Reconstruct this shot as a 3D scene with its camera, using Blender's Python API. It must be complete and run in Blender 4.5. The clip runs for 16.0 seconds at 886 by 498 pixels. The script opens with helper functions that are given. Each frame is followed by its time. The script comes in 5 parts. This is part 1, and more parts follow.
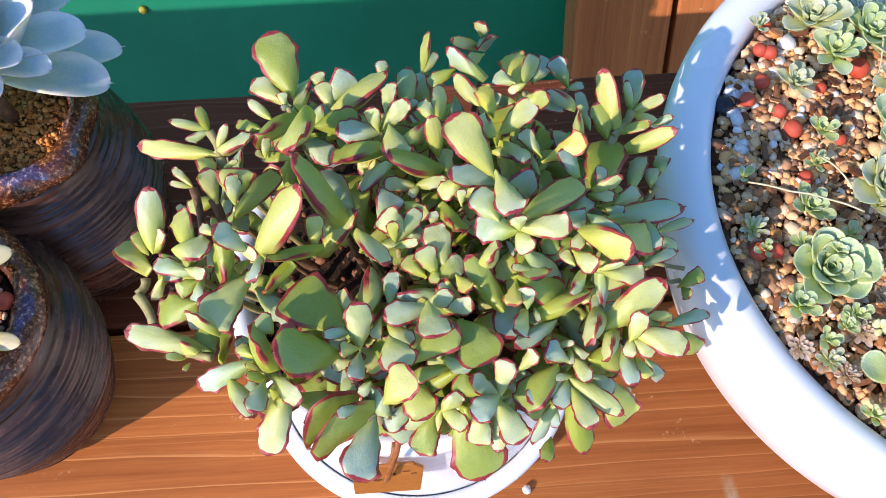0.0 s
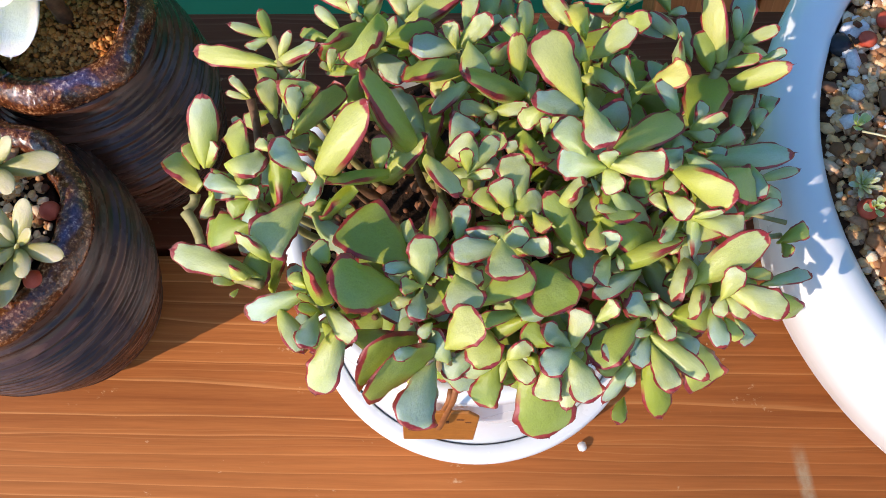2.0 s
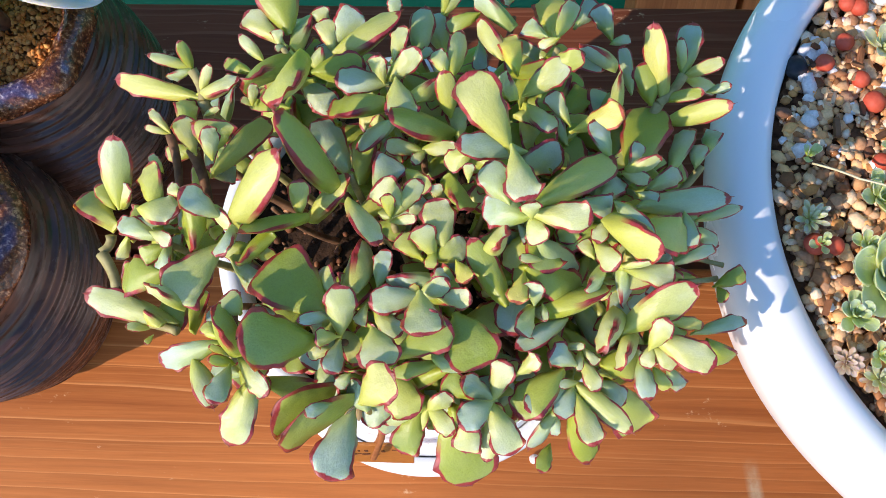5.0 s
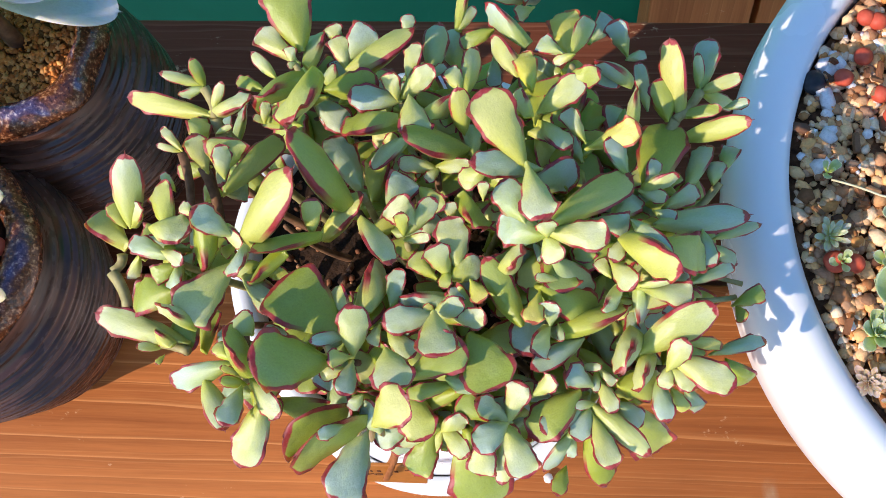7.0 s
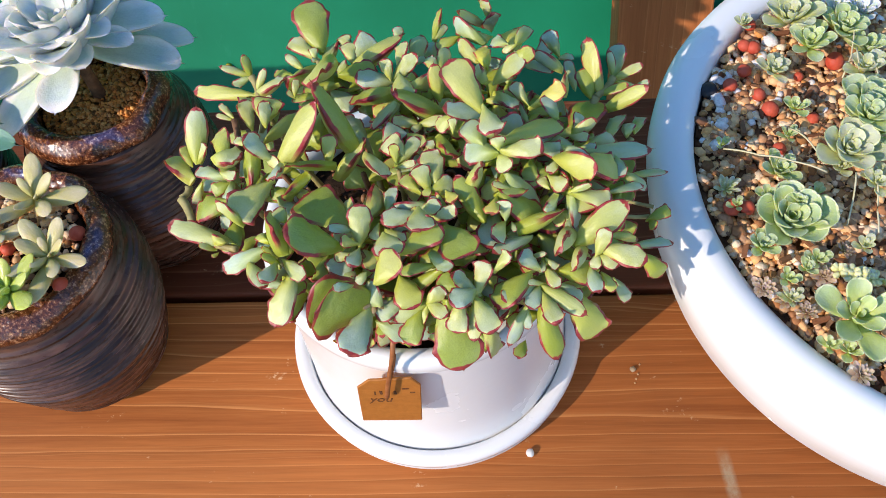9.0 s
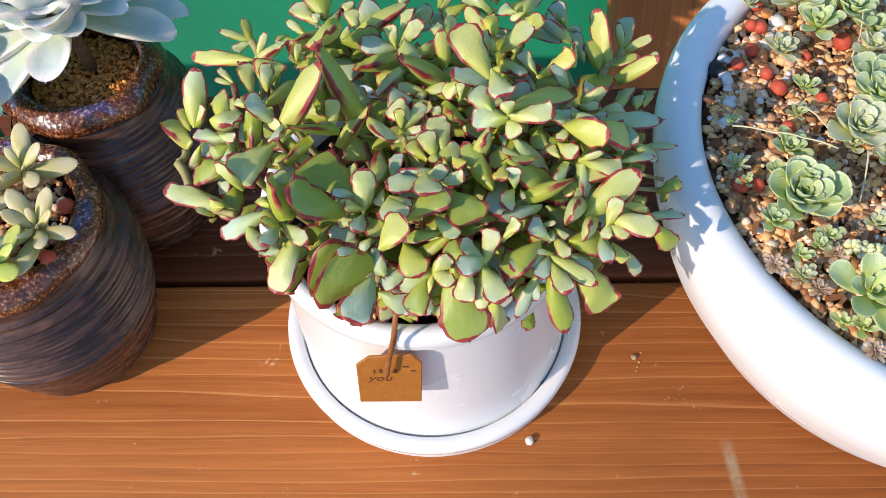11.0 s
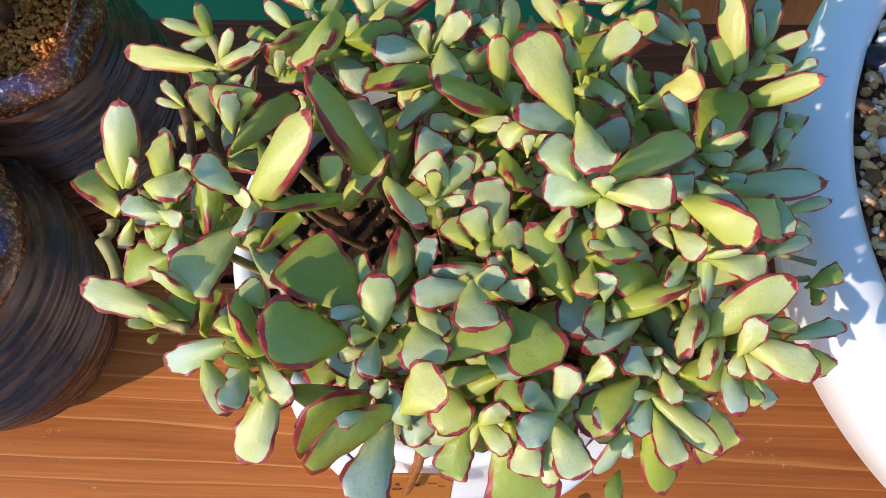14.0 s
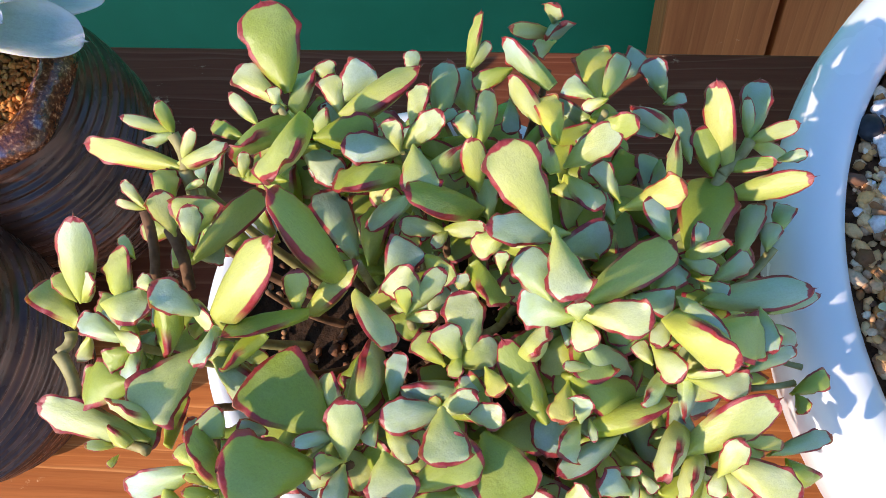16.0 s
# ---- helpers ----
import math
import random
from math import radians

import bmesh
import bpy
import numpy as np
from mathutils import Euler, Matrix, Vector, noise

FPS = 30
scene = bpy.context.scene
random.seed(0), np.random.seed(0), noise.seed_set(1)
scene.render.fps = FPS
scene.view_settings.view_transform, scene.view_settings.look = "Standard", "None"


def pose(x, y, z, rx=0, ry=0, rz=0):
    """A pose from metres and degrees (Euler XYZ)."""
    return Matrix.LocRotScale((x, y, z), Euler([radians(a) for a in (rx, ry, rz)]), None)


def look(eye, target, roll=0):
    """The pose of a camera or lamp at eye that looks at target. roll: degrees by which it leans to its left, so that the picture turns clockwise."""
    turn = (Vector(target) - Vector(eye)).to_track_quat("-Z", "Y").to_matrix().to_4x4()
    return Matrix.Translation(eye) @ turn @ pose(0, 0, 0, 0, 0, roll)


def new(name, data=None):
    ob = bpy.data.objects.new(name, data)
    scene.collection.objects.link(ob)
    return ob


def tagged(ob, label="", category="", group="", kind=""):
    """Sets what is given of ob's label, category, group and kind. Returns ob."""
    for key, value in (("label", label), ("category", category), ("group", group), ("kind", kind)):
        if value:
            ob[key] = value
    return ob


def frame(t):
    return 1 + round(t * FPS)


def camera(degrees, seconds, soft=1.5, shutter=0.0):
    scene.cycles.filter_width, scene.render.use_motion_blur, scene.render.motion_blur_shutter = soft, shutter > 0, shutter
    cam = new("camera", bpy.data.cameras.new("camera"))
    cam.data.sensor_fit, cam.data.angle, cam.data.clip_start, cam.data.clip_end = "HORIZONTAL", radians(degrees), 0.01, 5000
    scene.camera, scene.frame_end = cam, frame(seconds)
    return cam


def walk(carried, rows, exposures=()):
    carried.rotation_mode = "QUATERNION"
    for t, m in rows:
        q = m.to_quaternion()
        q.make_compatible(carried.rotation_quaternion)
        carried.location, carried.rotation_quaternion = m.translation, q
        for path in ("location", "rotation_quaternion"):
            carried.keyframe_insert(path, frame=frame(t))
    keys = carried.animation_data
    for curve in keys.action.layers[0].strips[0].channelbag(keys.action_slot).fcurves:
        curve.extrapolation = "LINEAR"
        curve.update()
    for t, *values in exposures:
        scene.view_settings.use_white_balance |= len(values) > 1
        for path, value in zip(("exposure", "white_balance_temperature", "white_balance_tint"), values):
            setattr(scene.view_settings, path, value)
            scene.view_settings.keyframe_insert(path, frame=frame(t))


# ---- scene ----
cam = camera(54.28, 16.0, 0.65)
PATH = [
    (0, (0.00622, -0.13376, 0.44389), (0.01313, -0.01209, 0.16975), -0.448),
    (0.5, (0.01019, -0.15539, 0.43704), (0.00460, -0.03275, 0.16331), -4.618),
    (1, (0.00628, -0.17003, 0.42645), (-0.00464, -0.04455, 0.15417), -6.499),
    (1.5, (0.00224, -0.14663, 0.41922), (-0.00849, -0.03076, 0.14271), -5.982),
    (2, (-0.00036, -0.12588, 0.41846), (-0.01156, -0.02216, 0.13718), -5.446),
    (2.5, (-0.00267, -0.10420, 0.42448), (-0.01332, -0.00440, 0.14177), -4.792),
    (3, (0.00769, -0.09142, 0.42568), (-0.00246, 0.00524, 0.14186), -4.651),
    (3.5, (0.01920, -0.09286, 0.42224), (0.00937, 0.00106, 0.13749), -4.553),
    (4, (0.02299, -0.09422, 0.41985), (0.01213, -0.00291, 0.13429), -5.300),
    (6.3, (0.02196, -0.10016, 0.42031), (0.00711, -0.01309, 0.13361), -8.129),
    (6.5, (0.02187, -0.09776, 0.41915), (0.00630, -0.01009, 0.13267), -8.513),
    (7, (0.02170, -0.09470, 0.41753), (0.00529, -0.00266, 0.13247), -8.523),
    (7.5, (0.03046, -0.10256, 0.42647), (0.01364, -0.00177, 0.14441), -7.660),
    (8, (0.03047, -0.14174, 0.44014), (0.01135, -0.00618, 0.17320), -6.573),
    (8.5, (0.02492, -0.20031, 0.44722), (0.00525, -0.06000, 0.18278), -7.191),
    (9, (0.03515, -0.21605, 0.45376), (0.01655, -0.06131, 0.19742), -7.106),
    (9.5, (0.02633, -0.22652, 0.45935), (0.01452, -0.07133, 0.20288), -4.845),
    (9.7, (0.02825, -0.22649, 0.45800), (0.01543, -0.07176, 0.20130), -4.890),
    (11.8, (0.02454, -0.22068, 0.42868), (0.01190, -0.05960, 0.17591), -4.261),
    (12, (0.02483, -0.21376, 0.42863), (0.01113, -0.05278, 0.17585), -4.209),
    (12.5, (0.02793, -0.19385, 0.42944), (0.01362, -0.03366, 0.17619), -3.860),
    (13, (0.02936, -0.16919, 0.41450), (0.01506, -0.02542, 0.15158), -4.150),
    (13.5, (0.02815, -0.13199, 0.38480), (0.01357, -0.01518, 0.10886), -5.685),
    (14, (0.01025, -0.10587, 0.38136), (-0.00514, 0.00340, 0.10240), -6.197),
    (14.5, (0.01117, -0.09731, 0.37572), (-0.00395, 0.00566, 0.09435), -6.328),
    (15, (0.01308, -0.08986, 0.37456), (-0.00161, 0.00939, 0.09184), -6.029),
    (15.5, (0.01170, -0.08574, 0.37836), (-0.00253, 0.01323, 0.09551), -5.452),
    (16, (0.01586, -0.06958, 0.38549), (0.00085, 0.02932, 0.10266), -6.772),
]
EXPOSURES = (
    (0, 0.22, 6200, 21.4), (1, 0.02, 6400, 17.8), (2, 0.00, 6500, 16.8), (2.7, 0.10, 6450, 17.7), (3.5, 0.16, 6450, 17.8), (6.5, 0.19, 6450, 18.4), (7, 0.18, 6450, 18.4), (8, 0.21, 6480, 19.8), (8.5, 0.05, 6500, 17.1), (9.5, -0.04, 6500, 15.8), (12, 0.02, 6650, 15.1), (13, -0.04, 6650, 14.8), (13.5, -0.08, 6650, 15.5), (14, -0.05, 6500, 16.1), (14.5, 0.09, 6500, 17.2), (16, 0.27, 6500, 19.2),
)
walk(cam, [(t, look(eye, target, roll)) for t, eye, target, roll in PATH], EXPOSURES)

# ---- daylight ----
SUN_EL, SUN_AZ = 29.5, 38.0          # height of the sun; heading of its rays from +x, degrees
world = bpy.data.worlds.new("sky")
scene.world = world
world.use_nodes = True
wt = world.node_tree
sky = wt.nodes.new("ShaderNodeTexSky")
sky.sky_type = "NISHITA"
sky.sun_disc = False
sky.ozone_density, sky.air_density, sky.dust_density = 6.0, 1.3, 0.3
sky.sun_elevation = radians(SUN_EL)
sky.sun_rotation = radians(270 - SUN_AZ)
clear = wt.nodes.new("ShaderNodeMix")        # a clear, deep blue winter sky
clear.data_type, clear.blend_type = "RGBA", "MULTIPLY"
clear.inputs[0].default_value = 1.0
clear.inputs[7].default_value = (0.905, 0.99, 1.0, 1)
wt.links.new(sky.outputs[0], clear.inputs[6])
wt.links.new(clear.outputs[2], wt.nodes["Background"].inputs[0])
wt.nodes["Background"].inputs[1].default_value = 0.245
sun_data = bpy.data.lights.new("sun", "SUN")
sun_data.energy, sun_data.angle, sun_data.color = 4.55, radians(0.6), (1.0, 0.885, 0.74)
sun = new("sun", sun_data)
ray = Vector((math.cos(radians(SUN_AZ)) * math.cos(radians(SUN_EL)), math.sin(radians(SUN_AZ)) * math.cos(radians(SUN_EL)), -math.sin(radians(SUN_EL))))
sun.matrix_world = look(-4 * ray, (0, 0, 0))


# ---- materials ----
class Nodes:
    """A short way to write a node material."""

    def __init__(self, name, rough=0.5, spec=0.5):
        self.mat = bpy.data.materials.new(name)
        self.mat.use_nodes = True
        self.tree = self.mat.node_tree
        self.bsdf = self.tree.nodes["Principled BSDF"]
        self.bsdf.inputs["Roughness"].default_value = rough
        self.bsdf.inputs["Specular IOR Level"].default_value = spec

    def node(self, kind, **props):
        n = self.tree.nodes.new("ShaderNode" + kind)
        for key, value in props.items():
            n[key] = value
        return n

    def put(self, value, socket):
        if isinstance(value, bpy.types.NodeSocket):
            self.tree.links.new(value, socket)
        elif isinstance(value, tuple) and len(value) == 3 and socket.type == "RGBA":
            socket.default_value = (*value, 1)
        else:
            socket.default_value = value

    def coords(self, scale=(1, 1, 1), which="Object", shift=(0, 0, 0)):
        c = self.node("TexCoord").outputs[which]
        m = self.node("Mapping")
        self.put(c, m.inputs["Vector"])
        m.inputs["Scale"].default_value = scale
        self.put(shift, m.inputs["Location"])
        return m.outputs[0]

    def noise(self, vector, scale, detail=3.0, rough=0.55, distort=0.0):
        n = self.node("TexNoise")
        self.put(vector, n.inputs["Vector"])
        n.inputs["Scale"].default_value, n.inputs["Detail"].default_value = scale, detail
        n.inputs["Roughness"].default_value, n.inputs["Distortion"].default_value = rough, distort
        return n.outputs["Fac"]

    def ramp(self, fac, *stops):
        r = self.node("ValToRGB")
        while len(r.color_ramp.elements) < len(stops):
            r.color_ramp.elements.new(0.5)
        for e, (at, colour) in zip(r.color_ramp.elements, stops):
            e.position = at
            e.color = (*colour, 1) if isinstance(colour, tuple) else (colour, colour, colour, 1)
        self.put(fac, r.inputs[0])
        return r.outputs[0]

    def math(self, op, a, b=0.0, c=0.0, clamp=False):
        n = self.node("Math")
        n.operation, n.use_clamp = op, clamp
        for k, v in enumerate((a, b, c)):
            self.put(v, n.inputs[k])
        return n.outputs[0]

    def mix(self, fac, a, b, blend="MIX"):
        n = self.node("Mix")
        n.data_type, n.blend_type = "RGBA", blend
        self.put(fac, n.inputs[0])
        self.put(a, n.inputs[6])
        self.put(b, n.inputs[7])
        return n.outputs[2]

    def colour(self, value):
        self.put(value, self.bsdf.inputs["Base Color"])
        return self

    def rough(self, value):
        self.put(value, self.bsdf.inputs["Roughness"])
        return self

    def bump(self, height, strength=0.3, distance=0.001):
        b = self.node("Bump")
        b.inputs["Strength"].default_value, b.inputs["Distance"].default_value = strength, distance
        self.put(height, b.inputs["Height"])
        self.put(b.outputs[0], self.bsdf.inputs["Normal"])
        return self

    def random(self):
        return self.node("ObjectInfo").outputs["Random"]

    def island(self):
        return self.node("NewGeometry").outputs["Random Per Island"]


SMEAR = (0.1429, -0.0668)          # place of the smear on the front plank


def wood(name, dark, mid, light, seed, along=0, dense=95.0, lines=1.0, shade_and_smear=False):
    """Stained softwood: growth rings that pale to a thin bright line and darken before the next, fine pores, scuffs."""
    m = Nodes(name, 0.5, 0.10)
    across = 1 if along == 0 else 0
    thin, slow = [1, 1, 1], [1, 1, 1]
    thin[along], slow[along] = 0.04, 0.10
    v = m.coords(tuple(thin), shift=(seed, seed * 1.7, seed * 0.4))
    w = m.coords(tuple(slow), shift=(seed * 0.7, seed, seed))
    place = m.node("SeparateXYZ")
    m.put(m.node("TexCoord").outputs["Object"], place.inputs[0])
    bend = m.math("SUBTRACT", m.noise(w, 7, 1.5, 0.4), 0.5)
    squeeze = m.math("SUBTRACT", m.noise(v, 11, 1, 0.4), 0.5)
    wiggle = m.math("SUBTRACT", m.noise(w, 60, 2, 0.5), 0.5)
    count = m.math("MULTIPLY", m.math("ADD", place.outputs[across], seed), dense)
    count = m.math("ADD", count, m.math("MULTIPLY", m.math("MINIMUM", m.math("ADD", place.outputs[across], 0.055), 0.0), dense * 1.4))
    count = m.math("ADD", count, m.math("MULTIPLY", bend, 9.0))
    count = m.math("ADD", count, m.math("MULTIPLY", squeeze, 2.6))
    count = m.math("ADD", count, m.math("MULTIPLY", wiggle, 0.9))
    ring = m.math("FRACT", count)
    hair = m.math("FRACT", m.math("ADD", m.math("MULTIPLY", count, 2.63), m.math("MULTIPLY", wiggle, 0.9)))
    fine = m.noise(v, 620, 4, 0.65)
    streak = m.noise(v, 190, 5, 0.7)
    broad = m.noise(w, 9, 3)
    base = m.ramp(m.math("ADD", m.math("MULTIPLY", broad, 0.70), m.math("MULTIPLY", streak, 0.30)), (0.38, dark), (0.52, mid), (0.68, light))
    shade = m.ramp(ring, (0.0, 1.06), (0.35, 1.02), (0.75, 0.97), (0.97, 0.90), (1.0, 0.96))
    base = m.mix(1.0, base, shade, "MULTIPLY")
    line = m.ramp(ring, (0.0, 1.0), (0.045, 0.8), (0.085, 0.2), (0.16, 0.0), (0.985, 0.0), (1.0, 0.8))
    line = m.math("MULTIPLY", line, m.ramp(m.noise(v, 26, 3, 0.6), (0.34, 0.25), (0.60, 1.0)))
    hairs = m.math("MULTIPLY", m.ramp(hair, (0.0, 0.7), (0.16, 0.0), (0.97, 0.0), (1.0, 0.7)), m.ramp(m.noise(v, 40, 3, 0.6), (0.42, 0.0), (0.64, 1.0)))
    line = m.math("MULTIPLY", m.math("MAXIMUM", line, hairs), lines)
    pale = tuple(min(0.9, c * f) for c, f in zip(light, (1.35, 1.75, 2.1)))
    base = m.mix(m.math("MULTIPLY", line, 0.9), base, pale)
    base = m.mix(0.6, base, m.ramp(fine, (0.3, 0.78), (0.6, 1.0)), "MULTIPLY")
    spots = m.ramp(m.noise(m.coords((0.6, 1, 1)), 52, 6, 0.75), (0.63, 0.0), (0.67, 1.0))
    base = m.mix(m.math("MULTIPLY", spots, m.ramp(m.noise(m.coords(), 400, 3), (0.45, 0.0), (0.6, 0.75))), base, (0.72, 0.46, 0.25))
    if shade_and_smear:                       # sheen at the left and shade towards the bowl painted into the colour; a dried grey-green smear near the bowl
        side_shade = m.math("ADD", place.outputs[0], m.math("MULTIPLY", m.math("SUBTRACT", broad, 0.5), 0.25))
        base = m.mix(1.0, base, m.ramp(m.math("ADD", side_shade, 0.5), (0.32, 1.14), (0.50, 1.0), (0.62, 0.64)), "MULTIPLY")
        off = m.math("ABSOLUTE", m.math("SUBTRACT", m.math("ADD", place.outputs[0], m.math("MULTIPLY", place.outputs[1], 0.12)), SMEAR[0]))
        smear = m.math("MULTIPLY", m.ramp(m.math("MULTIPLY", off, 100.0), (0.15, 1.0), (0.42, 0.0)), m.ramp(m.math("MULTIPLY", m.math("SUBTRACT", SMEAR[1], place.outputs[1]), 40.0), (0.0, 0.0), (0.5, 1.0)))
        smear = m.math("MULTIPLY", smear, m.ramp(m.noise(m.coords(), 140, 4, 0.7), (0.35, 0.15), (0.65, 0.6)))
        base = m.mix(smear, base, (0.36, 0.31, 0.20))
    m.colour(base)
    m.rough(m.ramp(fine, (0.2, 0.58), (0.8, 0.46)))
    return m.bump(m.math("ADD", m.math("MULTIPLY", line, 0.5), fine), 0.25, 0.0005).mat


def glaze_white(name, tint):
    m = Nodes(name, 0.18, 0.5)
    v = m.coords()
    smudge = m.noise(v, 22, 4)
    m.colour(m.mix(m.ramp(smudge, (0.35, 0.0), (0.8, 0.35)), tint, tuple(0.93 * c for c in tint)))
    m.rough(m.ramp(smudge, (0.3, 0.16), (0.7, 0.3)))
    return m.bump(m.noise(v, 160, 2), 0.04, 0.001).mat


def leaf_material(name, base, tip, other, margin=True, spread=0.5, bloom=0.4, wax=(0.62, 0.72, 0.66), rim=(0.29, 0.016, 0.018), gloss=0.30, fade=0.035):
    """Fleshy leaf: colour runs from base to tip, a breath of wax, flecks, and a coloured wavy margin."""
    m = Nodes(name, gloss, 0.5)
    uv = m.node("SeparateXYZ")
    m.put(m.node("UVMap").outputs[0], uv.inputs[0])
    across, along = uv.outputs[0], uv.outputs[1]
    rnd = m.random()
    shift = m.node("CombineXYZ")
    m.put(m.math("MULTIPLY", rnd, 37.0), shift.inputs[0])
    m.put(m.math("MULTIPLY", rnd, 91.0), shift.inputs[1])
    v = m.coords((1, 1, 1), shift=shift.outputs[0])
    edge = m.math("MULTIPLY", m.math("ABSOLUTE", m.math("SUBTRACT", across, 0.5)), 2.0)
    cloud = m.noise(v, 1.3, 2, 0.5)
    run = m.math("ADD", along, m.math("MULTIPLY", m.math("SUBTRACT", cloud, 0.5), 0.6))
    body = m.ramp(run, (0.08, base), (0.42, tuple(0.6 * a + 0.4 * b for a, b in zip(base, tip))), (0.9, tip))
    body = m.mix(m.ramp(rnd, (0.0, 0.0), (1.0, spread)), body, other)
    waxy = m.math("MULTIPLY", m.ramp(cloud, (0.40, 0.0), (0.68, bloom)), m.ramp(along, (0.25, 0.2), (0.9, 1.0)))
    body = m.mix(waxy, body, wax)
    grain = m.noise(v, 30, 4, 0.7)
    body = m.mix(0.3, body, m.ramp(m.noise(v, 95, 3, 0.7), (0.30, 0.78), (0.5, 1.0), (0.70, 1.12)), "MULTIPLY")
    body = m.mix(0.4, body, m.ramp(grain, (0.28, 0.70), (0.50, 1.0), (0.72, 1.15)), "MULTIPLY")
    if margin:
        wob = m.math("MULTIPLY", m.math("SUBTRACT", m.noise(v, 7, 3, 0.6), 0.5), 0.12)
        edge = m.math("MAXIMUM", edge, m.math("SUBTRACT", 1.0, m.math("MULTIPLY", m.math("SUBTRACT", 1.0, along), 2.9)))
        edge = m.math("ADD", edge, wob)
        red = m.ramp(edge, (0.855 - fade, 0.0), (0.855, 1.0))
        red = m.math("MULTIPLY", red, m.ramp(m.math("ADD", along, m.math("MULTIPLY", rnd, 0.2)), (0.40, 0.0), (0.62, 1.0)))
        body = m.mix(red, body, m.mix(m.ramp(m.noise(v, 14, 3), (0.35, 0.0), (0.7, 0.45)), rim, tuple(min(0.9, 1.5 * c + 0.06) for c in rim)))
        body = m.mix(m.math("MULTIPLY", red, m.ramp(edge, (0.93, 0.0), (1.0, 0.75))), body, tuple(0.45 * c + 0.01 for c in rim))
    m.colour(body)
    m.rough(m.ramp(cloud, (0.3, gloss), (0.7, gloss + 0.2)))
    m.bsdf.inputs["Subsurface Weight"].default_value = 0.40
    m.bsdf.inputs["Subsurface Radius"].default_value = (1.0, 0.95, 0.22)
    m.bsdf.inputs["Subsurface Scale"].default_value = 0.0032
    return m.bump(m.math("ADD", m.noise(v, 3.5, 3, 0.5), m.math("MULTIPLY", grain, 0.22)), 0.14, 0.03).mat


def stone_material(name, stops, rough=0.75):
    m = Nodes(name, rough, 0.35)
    v = m.coords()
    c = m.ramp(m.island(), *stops)
    grain = m.noise(v, 900, 4, 0.65)
    c = m.mix(0.7, c, m.ramp(grain, (0.3, 0.75), (0.6, 1.1)), "MULTIPLY")
    return m.colour(c).bump(grain, 0.5, 0.0006).mat


def plain(name, dark, light, scale=120, rough=0.6, bump=0.3, spec=0.4, distance=0.0006):
    m = Nodes(name, rough, spec)
    v = m.coords()
    n = m.noise(v, scale, 4, 0.6)
    return m.colour(m.ramp(n, (0.3, dark), (0.7, light))).bump(n, bump, distance).mat


# the bench's pine again, with the back plank's shade put into its colour
WOOD_SHADED = wood("stained_pine_shaded", (0.12, 0.032, 0.014), (0.165, 0.046, 0.020), (0.21, 0.064, 0.027), 1.3, dense=70.0)
WOOD_FRONT = wood("stained_pine_front", (0.29, 0.083, 0.021), (0.46, 0.147, 0.038), (0.58, 0.20, 0.056), 4.1, dense=70.0, lines=0.6, shade_and_smear=True)
WOOD_POST = wood("stained_pine_post", (0.36, 0.115, 0.036), (0.48, 0.165, 0.052), (0.56, 0.21, 0.07), 7.7, along=2, lines=0.2)
WHITE_POT = glaze_white("white_ceramic", (0.80, 0.795, 0.78))
WHITE_BOWL = glaze_white("white_bowl_glaze", (0.87, 0.87, 0.86))


def green_paint():
    m = Nodes("green_paint", 0.5, 0.2)
    v = m.coords()
    n = m.noise(v, 6, 4)
    c = m.ramp(n, (0.3, (0.003, 0.165, 0.078)), (0.7, (0.005, 0.215, 0.105)))
    scuff = m.ramp(m.noise(m.coords((1, 1, 0.35)), 42, 6, 0.7), (0.63, 0.0), (0.75, 0.35))
    return m.colour(m.mix(m.math("MULTIPLY", scuff, 0.5), c, (0.05, 0.32, 0.19))).bump(m.noise(v, 300, 3), 0.08, 0.0006).mat


GREEN = green_paint()


def dark_pot():
    """Dark stoneware, brown-black, with greyish streaks painted in for the sheen on the ribs."""
    m = Nodes("dark_stoneware", 0.4, 0.45)
    v = m.coords((1, 1, 5))
    n = m.noise(v, 40, 4, 0.6)
    c = m.ramp(n, (0.3, (0.030, 0.014, 0.010)), (0.52, (0.085, 0.038, 0.024)), (0.75, (0.20, 0.085, 0.050)))
    rib_sheen = m.ramp(m.noise(m.coords((1, 1, 22)), 60, 4, 0.7), (0.60, 0.0), (0.72, 0.18))
    c = m.mix(rib_sheen, c, (0.17, 0.115, 0.09))
    return m.colour(c).rough(m.ramp(n, (0.3, 0.20), (0.7, 0.34))).bump(m.noise(m.coords((1, 1, 12)), 60, 4, 0.6), 0.15, 0.0006).mat


